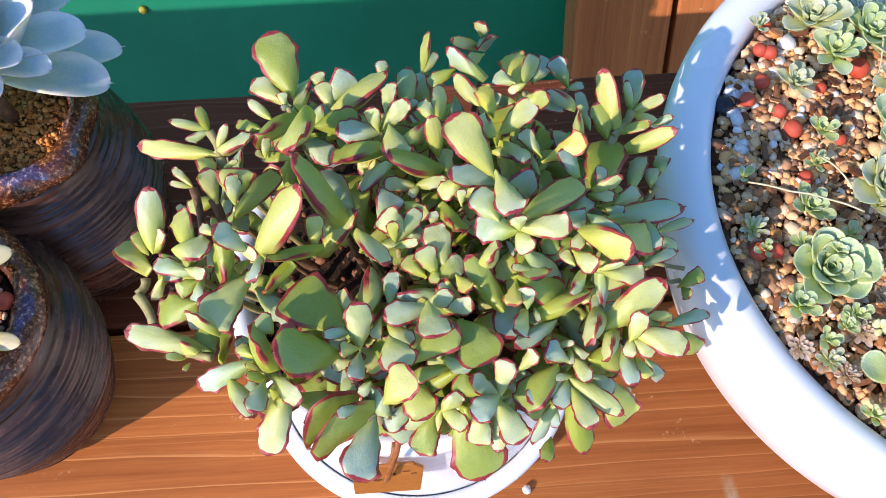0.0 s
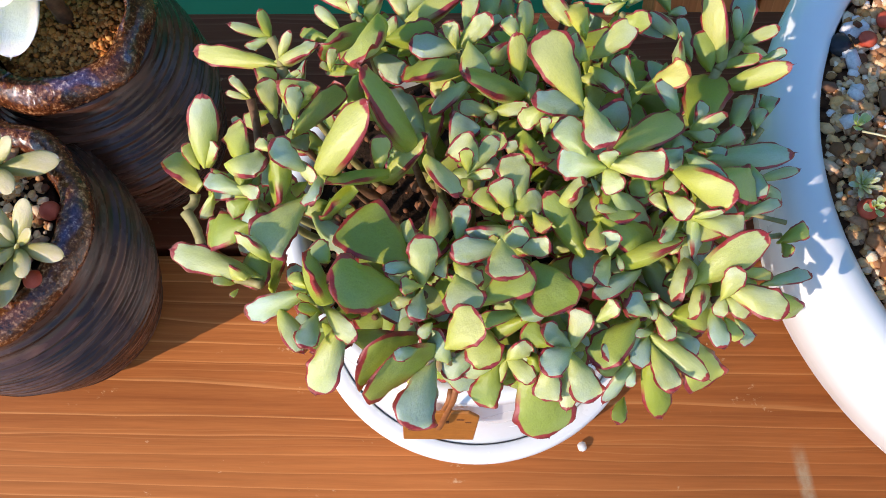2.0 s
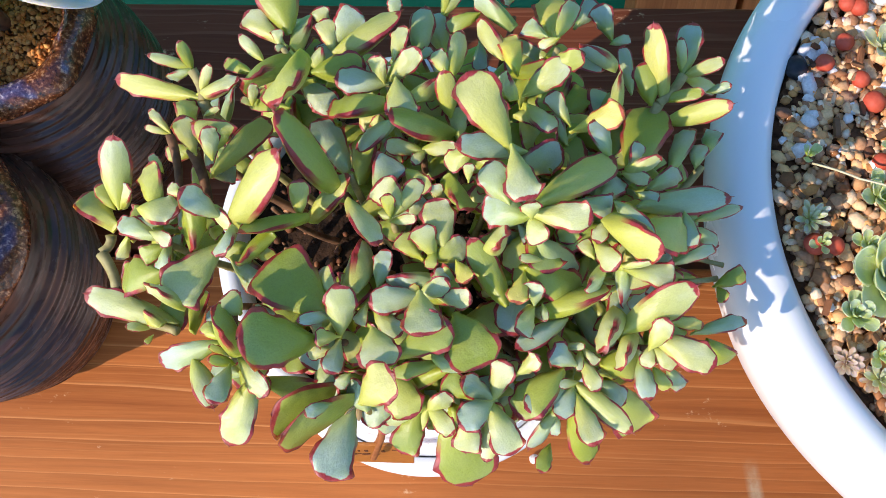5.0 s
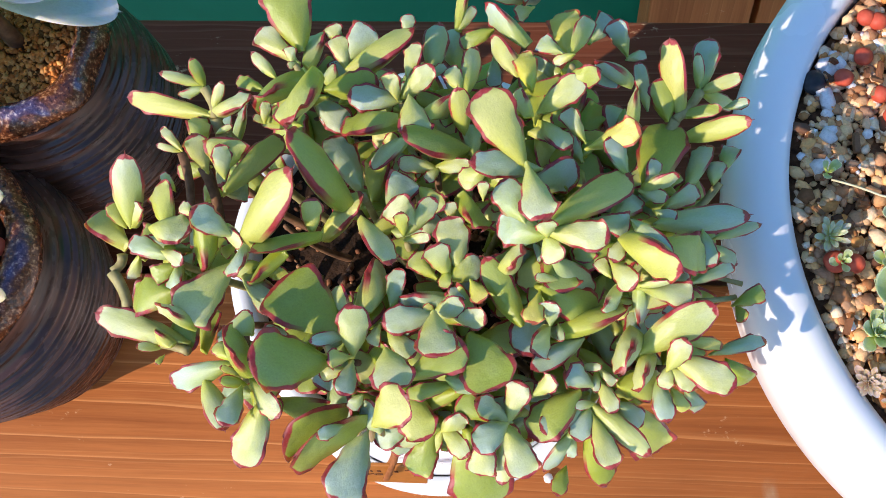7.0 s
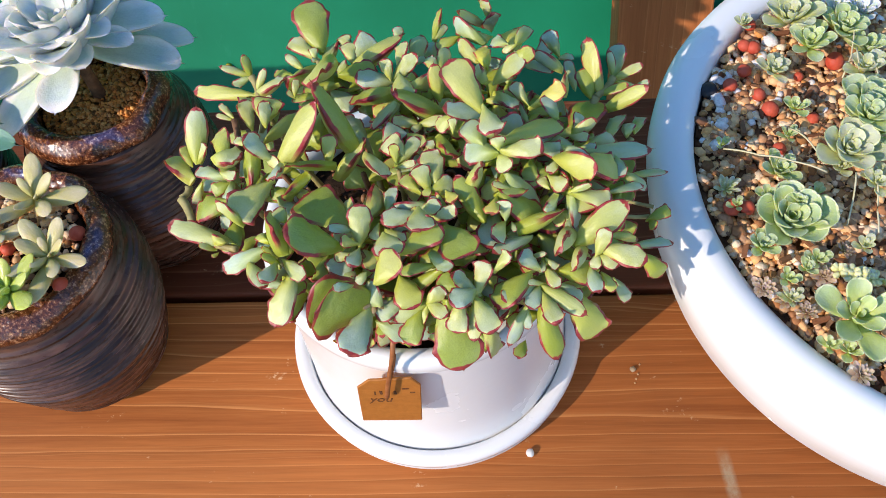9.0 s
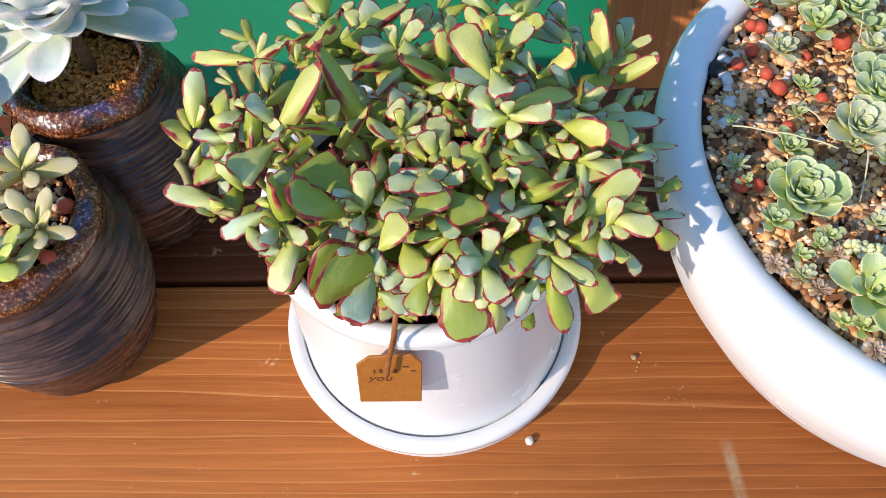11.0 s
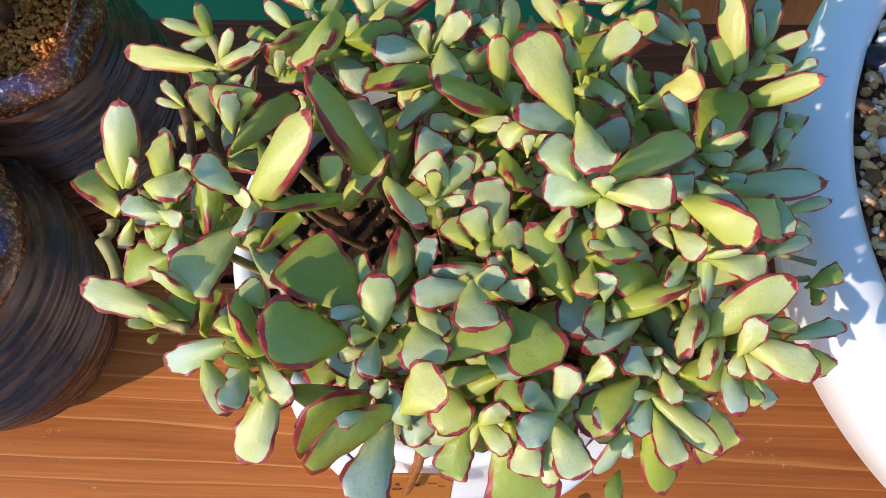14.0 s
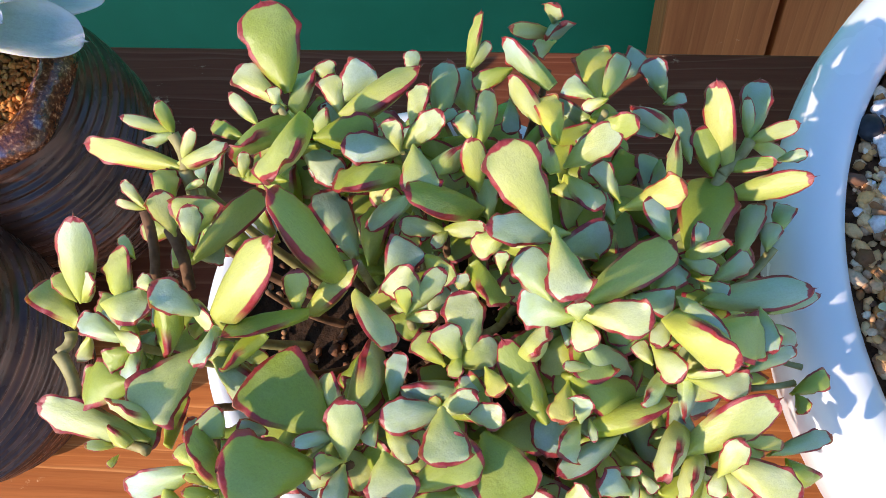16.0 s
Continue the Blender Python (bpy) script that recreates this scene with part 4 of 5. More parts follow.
leaf(62.5, -28.5, 182.5, 70.8, -28.3, 187.5, 2.5, "p", -45)
leaf(58.2, -28.5, 181.8, 53.8, -35.8, 179.1, 5.4, "b", 35)
leaf(63.3, -28.8, 181.2, 66.6, -36.7, 170.0, 5.2, "b", 35)
leaf(65.0, -44.2, 169.3, 83.7, -33.3, 181.5, 9.2, "p", -25)
leaf(40.7, -27.9, 184.7, 34.2, -28.6, 189.8, 2.8, "p", 0)
leaf(35.8, -31.1, 183.8, 33.1, -41.6, 188.0, 6.2, "k", 0)
leaf(38.9, -39.7, 181.5, 38.4, -34.8, 188.1, 6.2, "b", 0)
leaf(35.1, -29.8, 184.9, 53.2, -35.4, 173.6, 11.3, "g", 0)
leaf(42.7, -40.9, 176.4, 60.7, -34.1, 177.2, 8.0, "y", 35)
leaf(94.7, -28.2, 161.0, 104.6, -23.1, 160.7, 5.5, "g", 0)
leaf(96.1, -28.3, 160.8, 97.8, -33.1, 163.1, 4.4, "g", 0)
leaf(37.7, -39.9, 180.1, 34.2, -48.6, 182.0, 6.5, "p", 30)
leaf(48.6, -42.1, 172.4, 34.4, -51.6, 179.2, 6.3, "b", 0)
leaf(41.1, -39.0, 178.9, 42.0, -44.3, 181.0, 2.2, "p", 0)
leaf(64.1, -39.0, 172.5, 56.9, -51.7, 178.7, 7.6, "p", -45)
leaf(68.2, -45.0, 170.0, 63.2, -55.9, 172.2, 6.4, "p", -45)
leaf(72.8, -49.6, 170.6, 76.3, -43.4, 179.6, 6.3, "p", 0)
leaf(74.9, -47.9, 171.5, 83.1, -42.2, 170.5, 7.3, "g", 0)
leaf(73.4, -41.4, 174.1, 88.8, -42.3, 170.0, 3.9, "k", 0)
leaf(85.5, -44.5, 168.3, 103.9, -38.0, 160.9, 4.7, "b", 0)
leaf(91.0, -46.2, 165.2, 99.3, -50.8, 156.2, 8.0, "g", 0)
leaf(73.6, -46.0, 171.0, 89.7, -54.9, 175.6, 9.1, "p", 0)
leaf(73.8, -49.2, 169.2, 80.0, -54.7, 172.2, 6.4, "p", 0)
leaf(73.5, -48.4, 170.0, 71.3, -55.2, 170.9, 4.8, "p", 0)
leaf(70.7, -51.4, 165.6, 72.0, -64.0, 169.5, 6.1, "b", 0)
leaf(74.3, -54.2, 166.4, 79.2, -60.5, 162.5, 4.6, "y", 0)
leaf(80.1, -52.9, 158.7, 86.3, -58.4, 149.9, 5.4, "b", 0)
leaf(58.2, -53.7, 167.2, 73.0, -52.6, 163.0, 9.8, "y", 0)
leaf(48.0, -49.8, 171.2, 53.7, -50.1, 173.8, 2.6, "p", 0)
leaf(53.4, -49.8, 169.9, 57.8, -54.4, 169.5, 3.2, "p", 0)
leaf(52.7, -50.4, 169.1, 52.2, -57.0, 171.7, 2.6, "p", 0)
leaf(53.6, -52.4, 167.6, 57.6, -62.0, 169.3, 5.1, "p", 0)
leaf(51.6, -54.8, 168.8, 43.1, -51.8, 177.4, 7.6, "b", 0)
leaf(52.3, -59.5, 167.4, 46.3, -60.8, 171.7, 2.9, "p", 0)
leaf(49.7, -58.9, 166.4, 37.1, -67.7, 172.4, 7.3, "b", 0)
leaf(50.7, -59.8, 166.0, 46.8, -69.8, 168.7, 6.7, "b", 0)
leaf(51.2, -59.1, 165.9, 66.9, -73.0, 168.3, 6.4, "p", 0)
leaf(51.7, -62.1, 165.0, 56.7, -77.6, 169.9, 7.3, "p", 0)
leaf(51.1, -66.8, 163.4, 57.4, -79.7, 146.5, 8.7, "g", 0)
leaf(61.8, -58.1, 160.8, 73.5, -69.4, 143.3, 13.4, "y", 0)
leaf(57.9, -58.7, 165.8, 67.0, -64.1, 162.1, 6.5, "b", 0)
leaf(34.0, -59.3, 176.4, 40.2, -55.3, 183.9, 5.2, "p", 0)
leaf(46.2, -67.5, 165.7, 39.2, -77.0, 152.4, 4.3, "b", 30)
leaf(46.5, -68.4, 164.3, 46.1, -74.4, 159.4, 3.3, "b", 0)
leaf(45.2, -76.3, 152.7, 42.1, -84.3, 157.0, 4.9, "g", 0)
leaf(48.0, -56.6, 168.8, 34.1, -69.1, 170.6, 11.1, "g", 0)
leaf(-36.3, 41.1, 188.9, -43.0, 60.5, 200.3, 14.5, "g", 0)
leaf(34.2, 75.0, 165.8, 34.1, 66.8, 182.9, 9.0, "b", 0)
leaf(33.5, 72.3, 176.5, 32.6, 69.1, 189.5, 6.0, "p", 0)
leaf(34.2, 75.0, 165.8, 21.4, 59.3, 191.8, 4.5, "p", 0)
leaf(34.7, 76.8, 158.7, 28.2, 69.0, 165.8, 6.0, "p", 0)
leaf(10.3, 52.8, 181.8, 12.2, 69.1, 185.0, 4.2, "y", 30)
leaf(10.3, 52.8, 181.8, 15.4, 60.6, 183.7, 3.6, "p", 0)

# a broad old pair that stands on edge at the front, and the withered bracts at its node
set_leaf(Vector((-11.3, -65.6, 168)), Vector((-29, -78.5, 183)), 26, "g", 0, (0.55, -0.83, 0.15))
set_leaf(Vector((-12.3, -62.6, 169)), Vector((-33, -73.0, 183)), 22, "g", 0, (0.55, -0.80, 0.25))
for k in range(8):
    a = 0.8 * k
    set_leaf(Vector((-11.0, -66.5, 169)), Vector((-11.0 + 5 * math.cos(a), -67.5 + 5 * math.sin(a), 170.5 + (k % 3))), 1.7, "d", 40 * (k % 3), (0, -0.3, 1))

# leaves that hang over the front rim
leaf(-11.5, -57.5, 145, -10.6, -65.2, 127, 10.1, "p")
leaf(2.6, -57, 145, 4, -62.4, 127, 9.1, "b")
leaf(15, -61.1, 145, 16.3, -69.2, 127, 10.4, "g")
leaf(30.3, -65.1, 145, 33.5, -69.2, 127, 9, "p")
leaf(-19.6, -60.4, 145, -24.8, -65, 127, 8.2, "y")
leaf(-2.5, -60.7, 145, -2.6, -63.8, 127, 7.7, "g")

# filler leaves low in the bush, on the lower stems, to close gaps and shadow
FILL = random.Random(17)
for k in range(120):
    a, q = FILL.uniform(0, 6.283), FILL.uniform(0.25, 1.0)
    foot = Vector((math.cos(a) * 66 * q + 2, math.sin(a) * 50 * q - 8, FILL.uniform(130, 158)))
    if math.hypot(foot.x - GAP[0], foot.y - GAP[1]) < 22:
        continue
    b = a + FILL.uniform(-1.0, 1.0)
    size = FILL.uniform(14, 21)
    set_leaf(foot, foot + size * Vector((math.cos(b), math.sin(b), FILL.uniform(-0.2, 0.5))), size * FILL.uniform(0.5, 0.7), "g", FILL.uniform(-30, 30), (FILL.uniform(-0.6, 0.1), -0.4, 0.9))

# more filler on the bowl side, added so that the rim's shadow has no holes
for k in range(130):
    a, q = FILL.uniform(-1.3, 1.6), FILL.uniform(0.35, 1.0)
    foot = Vector((math.cos(a) * 84 * q, math.sin(a) * 54 * q - 4, FILL.uniform(144, 170 - 12 * q)))
    b = a + FILL.uniform(-1.0, 1.0)
    size = FILL.uniform(13, 20)
    set_leaf(foot, foot + size * Vector((math.cos(b), math.sin(b), FILL.uniform(-0.5, 0.0))), size * FILL.uniform(0.5, 0.7), FILL.choice("ggb"), FILL.uniform(-30, 30), (FILL.uniform(-0.6, 0.1), -0.4, 0.9))


def stem(x, y, z, thick=1.5, woody=True):
    """A bent stem from the soil to a tuft, millimetres."""
    top = Vector((x, y, z)) / 1000 - Vector((0, 0, 0.114))
    foot = Vector((min(48, max(-48, x * 0.55)), min(48, max(-48, y * 0.55)), -4)) / 1000
    out = (top - foot)
    out.z = 0
    pts = curve_points(foot, top, (out.x * 0.12, out.y * 0.12, -0.004), 8)
    part("stem", tube(pts, [thick / 1000 * (1.25 - 0.6 * k / 7) for k in range(8)], 7), BARK if woody else STEM, plant)


def twig(ax, ay, az, bx, by, bz, r, woody):
    """A bare length of stem between two places, millimetres."""
    low = Vector((0, 0, 114))
    p, q = (Vector((ax, ay, az)) - low) / 1000, (Vector((bx, by, bz)) - low) / 1000
    part("stem", tube(curve_points(p, q, (0.0008, 0, -0.0006), 5), [r / 1000 * f for f in (1.1, 1.0, 0.95, 0.9, 1.0)], 7), BARK if woody else STEM, plant)


twig(-64.1, 27.3, 191.5, -60.9, 19.0, 188.0, 1.5, False)
twig(-60.9, 19.0, 188.0, -60.0, 8.0, 178.0, 1.7, False)
twig(-69.3, 7.5, 188.4, -67.5, -8.4, 180.0, 1.4, True)
twig(-62.9, 3.6, 187.0, -59.8, -8.8, 176.0, 1.7, True)
twig(-83.5, -23.5, 186.2, -86.0, -28.4, 185.0, 1.5, False)
twig(-86.0, -28.4, 185.0, -80.6, -39.0, 183.5, 1.7, False)
twig(-80.6, -39.0, 183.5, -63.0, -50.0, 180.0, 1.5, True)
twig(-70.0, -48.0, 182.0, -62.0, -50.3, 182.5, 1.4, False)
twig(-45.5, -44.0, 188.0, -47.0, -55.0, 182.0, 1.3, True)
twig(-43.6, -58.3, 187.0, -48.0, -48.0, 172.0, 1.4, False)
twig(86.7, 38.8, 170.6, 78.7, 29.0, 170.0, 1.6, False)
twig(78.7, 29.0, 170.0, 68.0, 16.0, 158.0, 1.6, False)
twig(92.2, 10.2, 165.0, 83.0, 0.0, 162.0, 1.3, False)
twig(96.5, -24.9, 158.8, 83.7, -27.6, 164.0, 0.9, False)
twig(98.5, -20.9, 159.8, 86.0, -18.6, 162.0, 0.8, False)
for x, y, z in ((-37.3, 35.1, 191), (-61.5, 19.5, 187), (-64.5, -27.9, 196), (-43.6, -58.3, 186), (-15.3, -52.2, 182), (25.9, -66.8, 170), (9.2, -67.7, 168), (10.6, -28.5, 183), (6.9, -39.8, 184), (37.1, -17.8, 190), (-5.7, 26.1, 185), (5.7, 4.9, 182), (78.7, 29.0, 168), (44.7, 35.3, 192), (56.2, -22.1, 181), (72.7, -49.4, 170), (51.1, -50.0, 170), (49.8, -60.1, 166), (-12.3, -67.5, 168), (-1.9, -18.2, 185), (-15.0, -4.6, 188), (33, 66, 160), (12, 62, 160)):
    stem(x, y, z, 1.5, z < 184)
stem_rnd = random.Random(3)
for ring, radius in ((5, 22), (9, 42), (12, 62)):
    for k in range(ring):
        a = 2 * math.pi * (k + 0.3 * stem_rnd.random()) / ring
        stem(radius * math.cos(a) * 1.1, radius * math.sin(a) * 0.8 - 8, 166 - radius * 0.15 + stem_rnd.uniform(-8, 6), stem_rnd.uniform(1.2, 1.9), stem_rnd.random() < 0.6)


# ---- plant tag ----
tag = thing("plant_tag", (-0.0135, -0.0782, 0.0745), "tan leather plant tag with burnt lettering hanging on the white pot", "tag")
tag_turn = pose(0, 0, 0, -5, 0, 0)
bm = bmesh.new()
outline = [(-0.0146, 0), (0.0128, 0.0002), (0.0150, 0.0345), (0.0114, 0.0410), (-0.0070, 0.0395), (-0.0126, 0.0330)]
front = [bm.verts.new((x, -0.0006, z)) for x, z in outline]
back = [bm.verts.new((x, 0.0006, z)) for x, z in outline]
bm.faces.new(front)
bm.faces.new(back[::-1])
for k in range(6):
    j = (k + 1) % 6
    bm.faces.new((front[j], front[k], back[k], back[j]))
bmesh.ops.recalc_face_normals(bm, faces=bm.faces)
bmesh.ops.bevel(bm, geom=bm.edges[:], offset=0.0003, segments=1, affect="EDGES")
bm.transform(tag_turn)
card = part("card", bm, LEATHER, tag, "tan leather card with burnt edges", smooth=False)


def strap(points):
    """A flat leather thong, two millimetres wide."""
    bm = tube([Vector(p) for p in points], [0.0011] * len(points), 8)
    for v in bm.verts:
        near = min((Vector(p) for p in points), key=lambda p: (p - v.co).length)
        v.co.y = near.y + 0.5 * (v.co.y - near.y)
    return bm


part("strap", strap([(0, -0.0004, 0.0285), (0.0004, -0.0012, 0.0320), (0.0018, -0.0006, 0.0410), (0.0040, 0.0012, 0.0520), (0.0062, 0.0030, 0.0640), (0.0078, 0.0060, 0.0760)]), STRAP, tag, "brown leather cord")
part("strap", strap([(0.0006, 0.0030, 0.0290), (0.0022, 0.0042, 0.0390), (0.0046, 0.0058, 0.0500), (0.0052, 0.0090, 0.0530)]), STRAP, tag, "brown leather cord")


def lettering(text, size, x, z):
    """Burnt writing on the tag, raised by a hair."""
    cu = bpy.data.curves.new("lettering", "FONT")
    cu.body, cu.size, cu.extrude, cu.shear = text, size, 0.00008, 0.25
    ob = new("lettering", cu)
    me = bpy.data.meshes.new_from_object(ob)
    bpy.data.objects.remove(ob)
    me.transform(tag_turn @ pose(x, -0.0008, z, 90, 0, 0))
    me.materials.append(INK)
    out = new("lettering", me)
    out.parent = card


lettering("you", 0.0068, -0.0088, 0.0200)
for k, (x, z, w) in enumerate(((-0.0055, 0.0275, 0.0006), (-0.0028, 0.0280, 0.0012), (0.0034, 0.0280, 0.0012), (0.0082, 0.0325, 0.0028), (0.0110, 0.0290, 0.0022))):
    bar = box(x - w / 2, -0.00085, z - 0.0010, x + w / 2, -0.0006, z + (0.0020 if k < 3 else -0.0002))
    bar.transform(tag_turn)
    part("lettering", bar, INK, card, smooth=False)


# ---- dark ribbed pots ----
def ribbed_pot(at, height, foot, belly, neck, label, seed):
    t = thing("flower_pot", (*at, 0), label, "flower pot", "dark ribbed pots")
    profile = [(0, 0.0), (foot * 0.84, 0.0)]
    n = 240
    shoulder = height * 0.885
    rib = random.Random(seed)
    crests, z = [], 0.010
    while z < shoulder:
        high = z > height * 0.42
        crests.append((z, rib.uniform(0.0010, 0.0019) if high else rib.uniform(0.0004, 0.0009)))
        z += rib.choice((0.0028, 0.0033, 0.0038, 0.0046)) * (1.0 if high else 1.9)
    for k in range(n + 1):
        f = k / n
        z = 0.003 + (shoulder - 0.003) * f
        r = foot + (belly - foot) * math.sin(math.pi * min(1, f * 0.78)) + (neck - foot) * max(0, f - 0.55) / 0.45 * 0.9
        r += max([h * max(0, 1 - (abs(z - c) / 0.0013) ** 1.2) for c, h in crests])
        r -= 0.0050 * max(0, 1 - z / 0.010) ** 2
        draw = max(0, (f - 0.84) / 0.16)
        r += (neck + 0.0036 - r) * draw * draw * (3 - 2 * draw)
        profile.append((r, z))
    profile.append((neck - 0.004, shoulder + 0.001))
    part("body", lathe(profile, 128), DARK_POT, t, "dark ribbed stoneware body")
    lip = [(neck - 0.003, shoulder - 0.003), (neck + 0.0015, shoulder - 0.002), (neck + 0.0042, shoulder + 0.002), (neck + 0.0058, height * 0.918), (neck + 0.0058, height * 0.945), (neck + 0.0042, height * 0.972), (neck + 0.0018, height * 0.993), (neck - 0.001, height), (neck - 0.0042, height * 0.988), (neck - 0.0062, height * 0.95), (neck - 0.0070, height * 0.88), (neck - 0.0075, height * 0.75), (0, height * 0.75)]
    part("rim", lathe(lip, 96, 0.0036, seed + 4), RIM, t, "glossy run-glaze rim in rust brown and blue")
    return t


ribbed_pot((-0.1985, -0.0060), 0.120, 0.0395, 0.0535, 0.0435, "dark ribbed pot with rust-blue glazed rim beside the white pot", 2)
ribbed_pot((-0.1760, 0.0850), 0.124, 0.0410, 0.0510, 0.0350, "dark ribbed pot with rust-blue glazed rim near the fence", 9)
# unseen pot, added under the plant at the left; it shades the back plank
ribbed_pot((-0.2880, 0.0600), 0.118, 0.0400, 0.0510, 0.0400, "unseen dark ribbed pot with rust-blue glazed rim under a green plant", 14)
ground_disc(0.0330, 0.111, SOIL, "potting_soil", (-0.2880, 0.0600), "dark soil in the ribbed pot of the green plant", 0.002, 6.0)
ground_disc(0.0362, 0.113, SOIL, "potting_soil", (-0.1985, -0.0060), "dark soil in the front ribbed pot", 0.002, 5.0)
gravel("grit", (-0.1985, -0.0060), 0.0350, 1000, 0.0016, GRIT, 0.1145, "tan and white grit in the front ribbed pot", 0.002, 8)
ground_disc(0.0280, 0.112, SAND, "sandy_soil", (-0.1760, 0.0850), "sandy tan soil in the back ribbed pot", 0.003, 7.0)
gravel("grit", (-0.1760, 0.0850), 0.0272, 1700, 0.0009, TANGRIT, 0.1135, "fine tan grit in the back ribbed pot", 0.003, 9)

# ---- white bowl ----
BX, BY = 0.2559, 0.0163
MULCH = plain("brown_mulch", (0.05, 0.021, 0.010), (0.26, 0.12, 0.055), 240, 0.9, 0.8, 0.2, 0.002)
bowl = thing("planter_bowl", (BX, BY, 0), "large white glazed round bowl planted with small succulents", "planter")
part("body", lathe([(0, 0.0), (0.088, 0.0), (0.098, 0.004), (0.118, 0.03), (0.137, 0.07), (0.1465, 0.10), (0.150, 0.119), (0.1497, 0.127), (0.1475, 0.1322), (0.1430, 0.1350), (0.1380, 0.1357), (0.1335, 0.1348), (0.1308, 0.1325), (0.1298, 0.1295), (0.1292, 0.120), (0.128, 0.115), (0.117, 0.08), (0, 0.07)], 160), WHITE_BOWL, bowl)
ground_disc(0.1285, 0.1265, MULCH, "potting_soil", (BX, BY), "dark soil with bark in the white bowl", 0.004, 9.0, 0.003)
near = lambda x, y: x < 0.256
gravel("grit", (BX, BY), 0.1275, 7600, 0.0018, GRIT, 0.1288, "mixed tan, white and brown grit in the white bowl", 0.004, 21, inside=near)

gravel("perlite", (BX, BY), 0.1275, 80, 0.0024, PERLITE, 0.1296, "white perlite lumps along the inner edge of the white bowl", 0.004, 23, inside=lambda x, y: math.hypot(x - BX, y - BY) > 0.112 and x < 0.175 and 0.03 < y < 0.095)
gravel("perlite", (BX, BY), 0.126, 80, 0.0017, PERLITE, 0.1298, "scattered white perlite on the grit of the white bowl", 0.004, 24, inside=near)


def chip_layer(count, seed):
    """Bark slivers and flat chips."""
    rnd = random.Random(seed)
    verts, faces, n = [], [], 0
    cube = np.array([(x, y, z) for x in (-1, 1) for y in (-1, 1) for z in (-1, 1)], float)
    quads = np.array([(0, 1, 3, 2), (4, 6, 7, 5), (0, 4, 5, 1), (2, 3, 7, 6), (0, 2, 6, 4), (1, 5, 7, 3)])
    for _ in range(count):
        for _try in range(40):
            r, a = 0.125 * math.sqrt(rnd.random()), rnd.uniform(0, 6.283)
            x, y = r * math.cos(a), r * math.sin(a)
            if x < 0.0:
                break
        p = cube * (rnd.uniform(0.0013, 0.0036), rnd.uniform(0.0006, 0.0012), rnd.uniform(0.0005, 0.001)) * (1 + 0.25 * np.array([[rnd.uniform(-1, 1)] for _ in range(8)]))
        e = np.array(Euler((rnd.uniform(-0.5, 0.5), rnd.uniform(-0.5, 0.5), rnd.uniform(0, 6.3))).to_matrix())
        verts.append(p @ e.T + (x, y, 0.0035 + rnd.uniform(0, 0.002)))
        faces.append(quads + n)
        n += 8
    me = bpy.data.meshes.new("bark_chips")
    me.from_pydata(np.concatenate(verts).tolist(), [], np.concatenate(faces).tolist())
    me.materials.append(CHIP)
    ob = new("bark_chips", me)
    ob.location = (BX, BY, 0.1287)
    tagged(ob, "brown bark chips among the grit of the white bowl", "mulch", kind="stuff")


chip_layer(300, 4)


# ---- clay balls ----
bm = bmesh.new()
bmesh.ops.create_icosphere(bm, subdivisions=3, radius=0.0034)
for v in bm.verts:
    v.co *= 1 + 0.05 * noise.noise(v.co * 420)
    v.co.z *= 0.92
CLAY = mesh_of("clay_ball", bm, BALL)


def clay_ball(x, y, z, size=1.0, label="round red clay ball on the grit of the white bowl"):
    ob = new("clay_ball", CLAY)
    ob.matrix_basis = pose(x, y, z, 40 * x * 30, 20, 999 * y) @ Matrix.Diagonal((size, size, size, 1))
    tagged(ob, label, "clay ball", "red clay balls")


for x, y, s in ((0.1583, 0.0897, 0.95), (0.1625, 0.0882, 1), (0.1989, 0.0774, 1.35), (0.1556, 0.0734, 1), (0.1476, 0.0647, 1), (0.1598, 0.0582, 0.95), (0.1635, 0.0491, 1.2), (0.1634, 0.0259, 0.95), (0.1377, -0.0049, 1.15), (0.1441, -0.0054, 1), (0.1802, 0.0686, 0.7), (0.1633, 0.1032, 0.9), (0.1816, 0.0427, 0.9)):
    clay_ball(x, y, 0.1338, s)
for x, y, s in ((-0.1630, -0.0006, 1.15), (-0.1640, -0.0285, 1.15), (-0.1949, -0.0087, 1.0)):
    clay_ball(x, y, 0.1185, s, "round red clay ball in the front ribbed pot")


# ---- rosettes ----
ROSE = [mesh_of("leaf", fleshy_leaf(*s[:6], seed=30 + k, curl=s[6], nu=12 if k == 3 else 8, nv=24 if k == 3 else 14), ROSETTE["green"]) for k, s in enumerate((
    (4.8, 0.76, 0.20, 0.46, 0.02, 0.20, 0.20),
    (3.8, 0.74, 0.22, 0.42, 0.02, 0.30, 0.20),
    (2.6, 0.55, 0.40, 0.10, 0.0, 0.30, 0.06),
    (3.3, 0.70, 0.24, 0.45, 0.03, 0.22, 0.16),
    (2.4, 0.40, 0.75, 0.0, 0.0, 0.05, 0.0),
))]


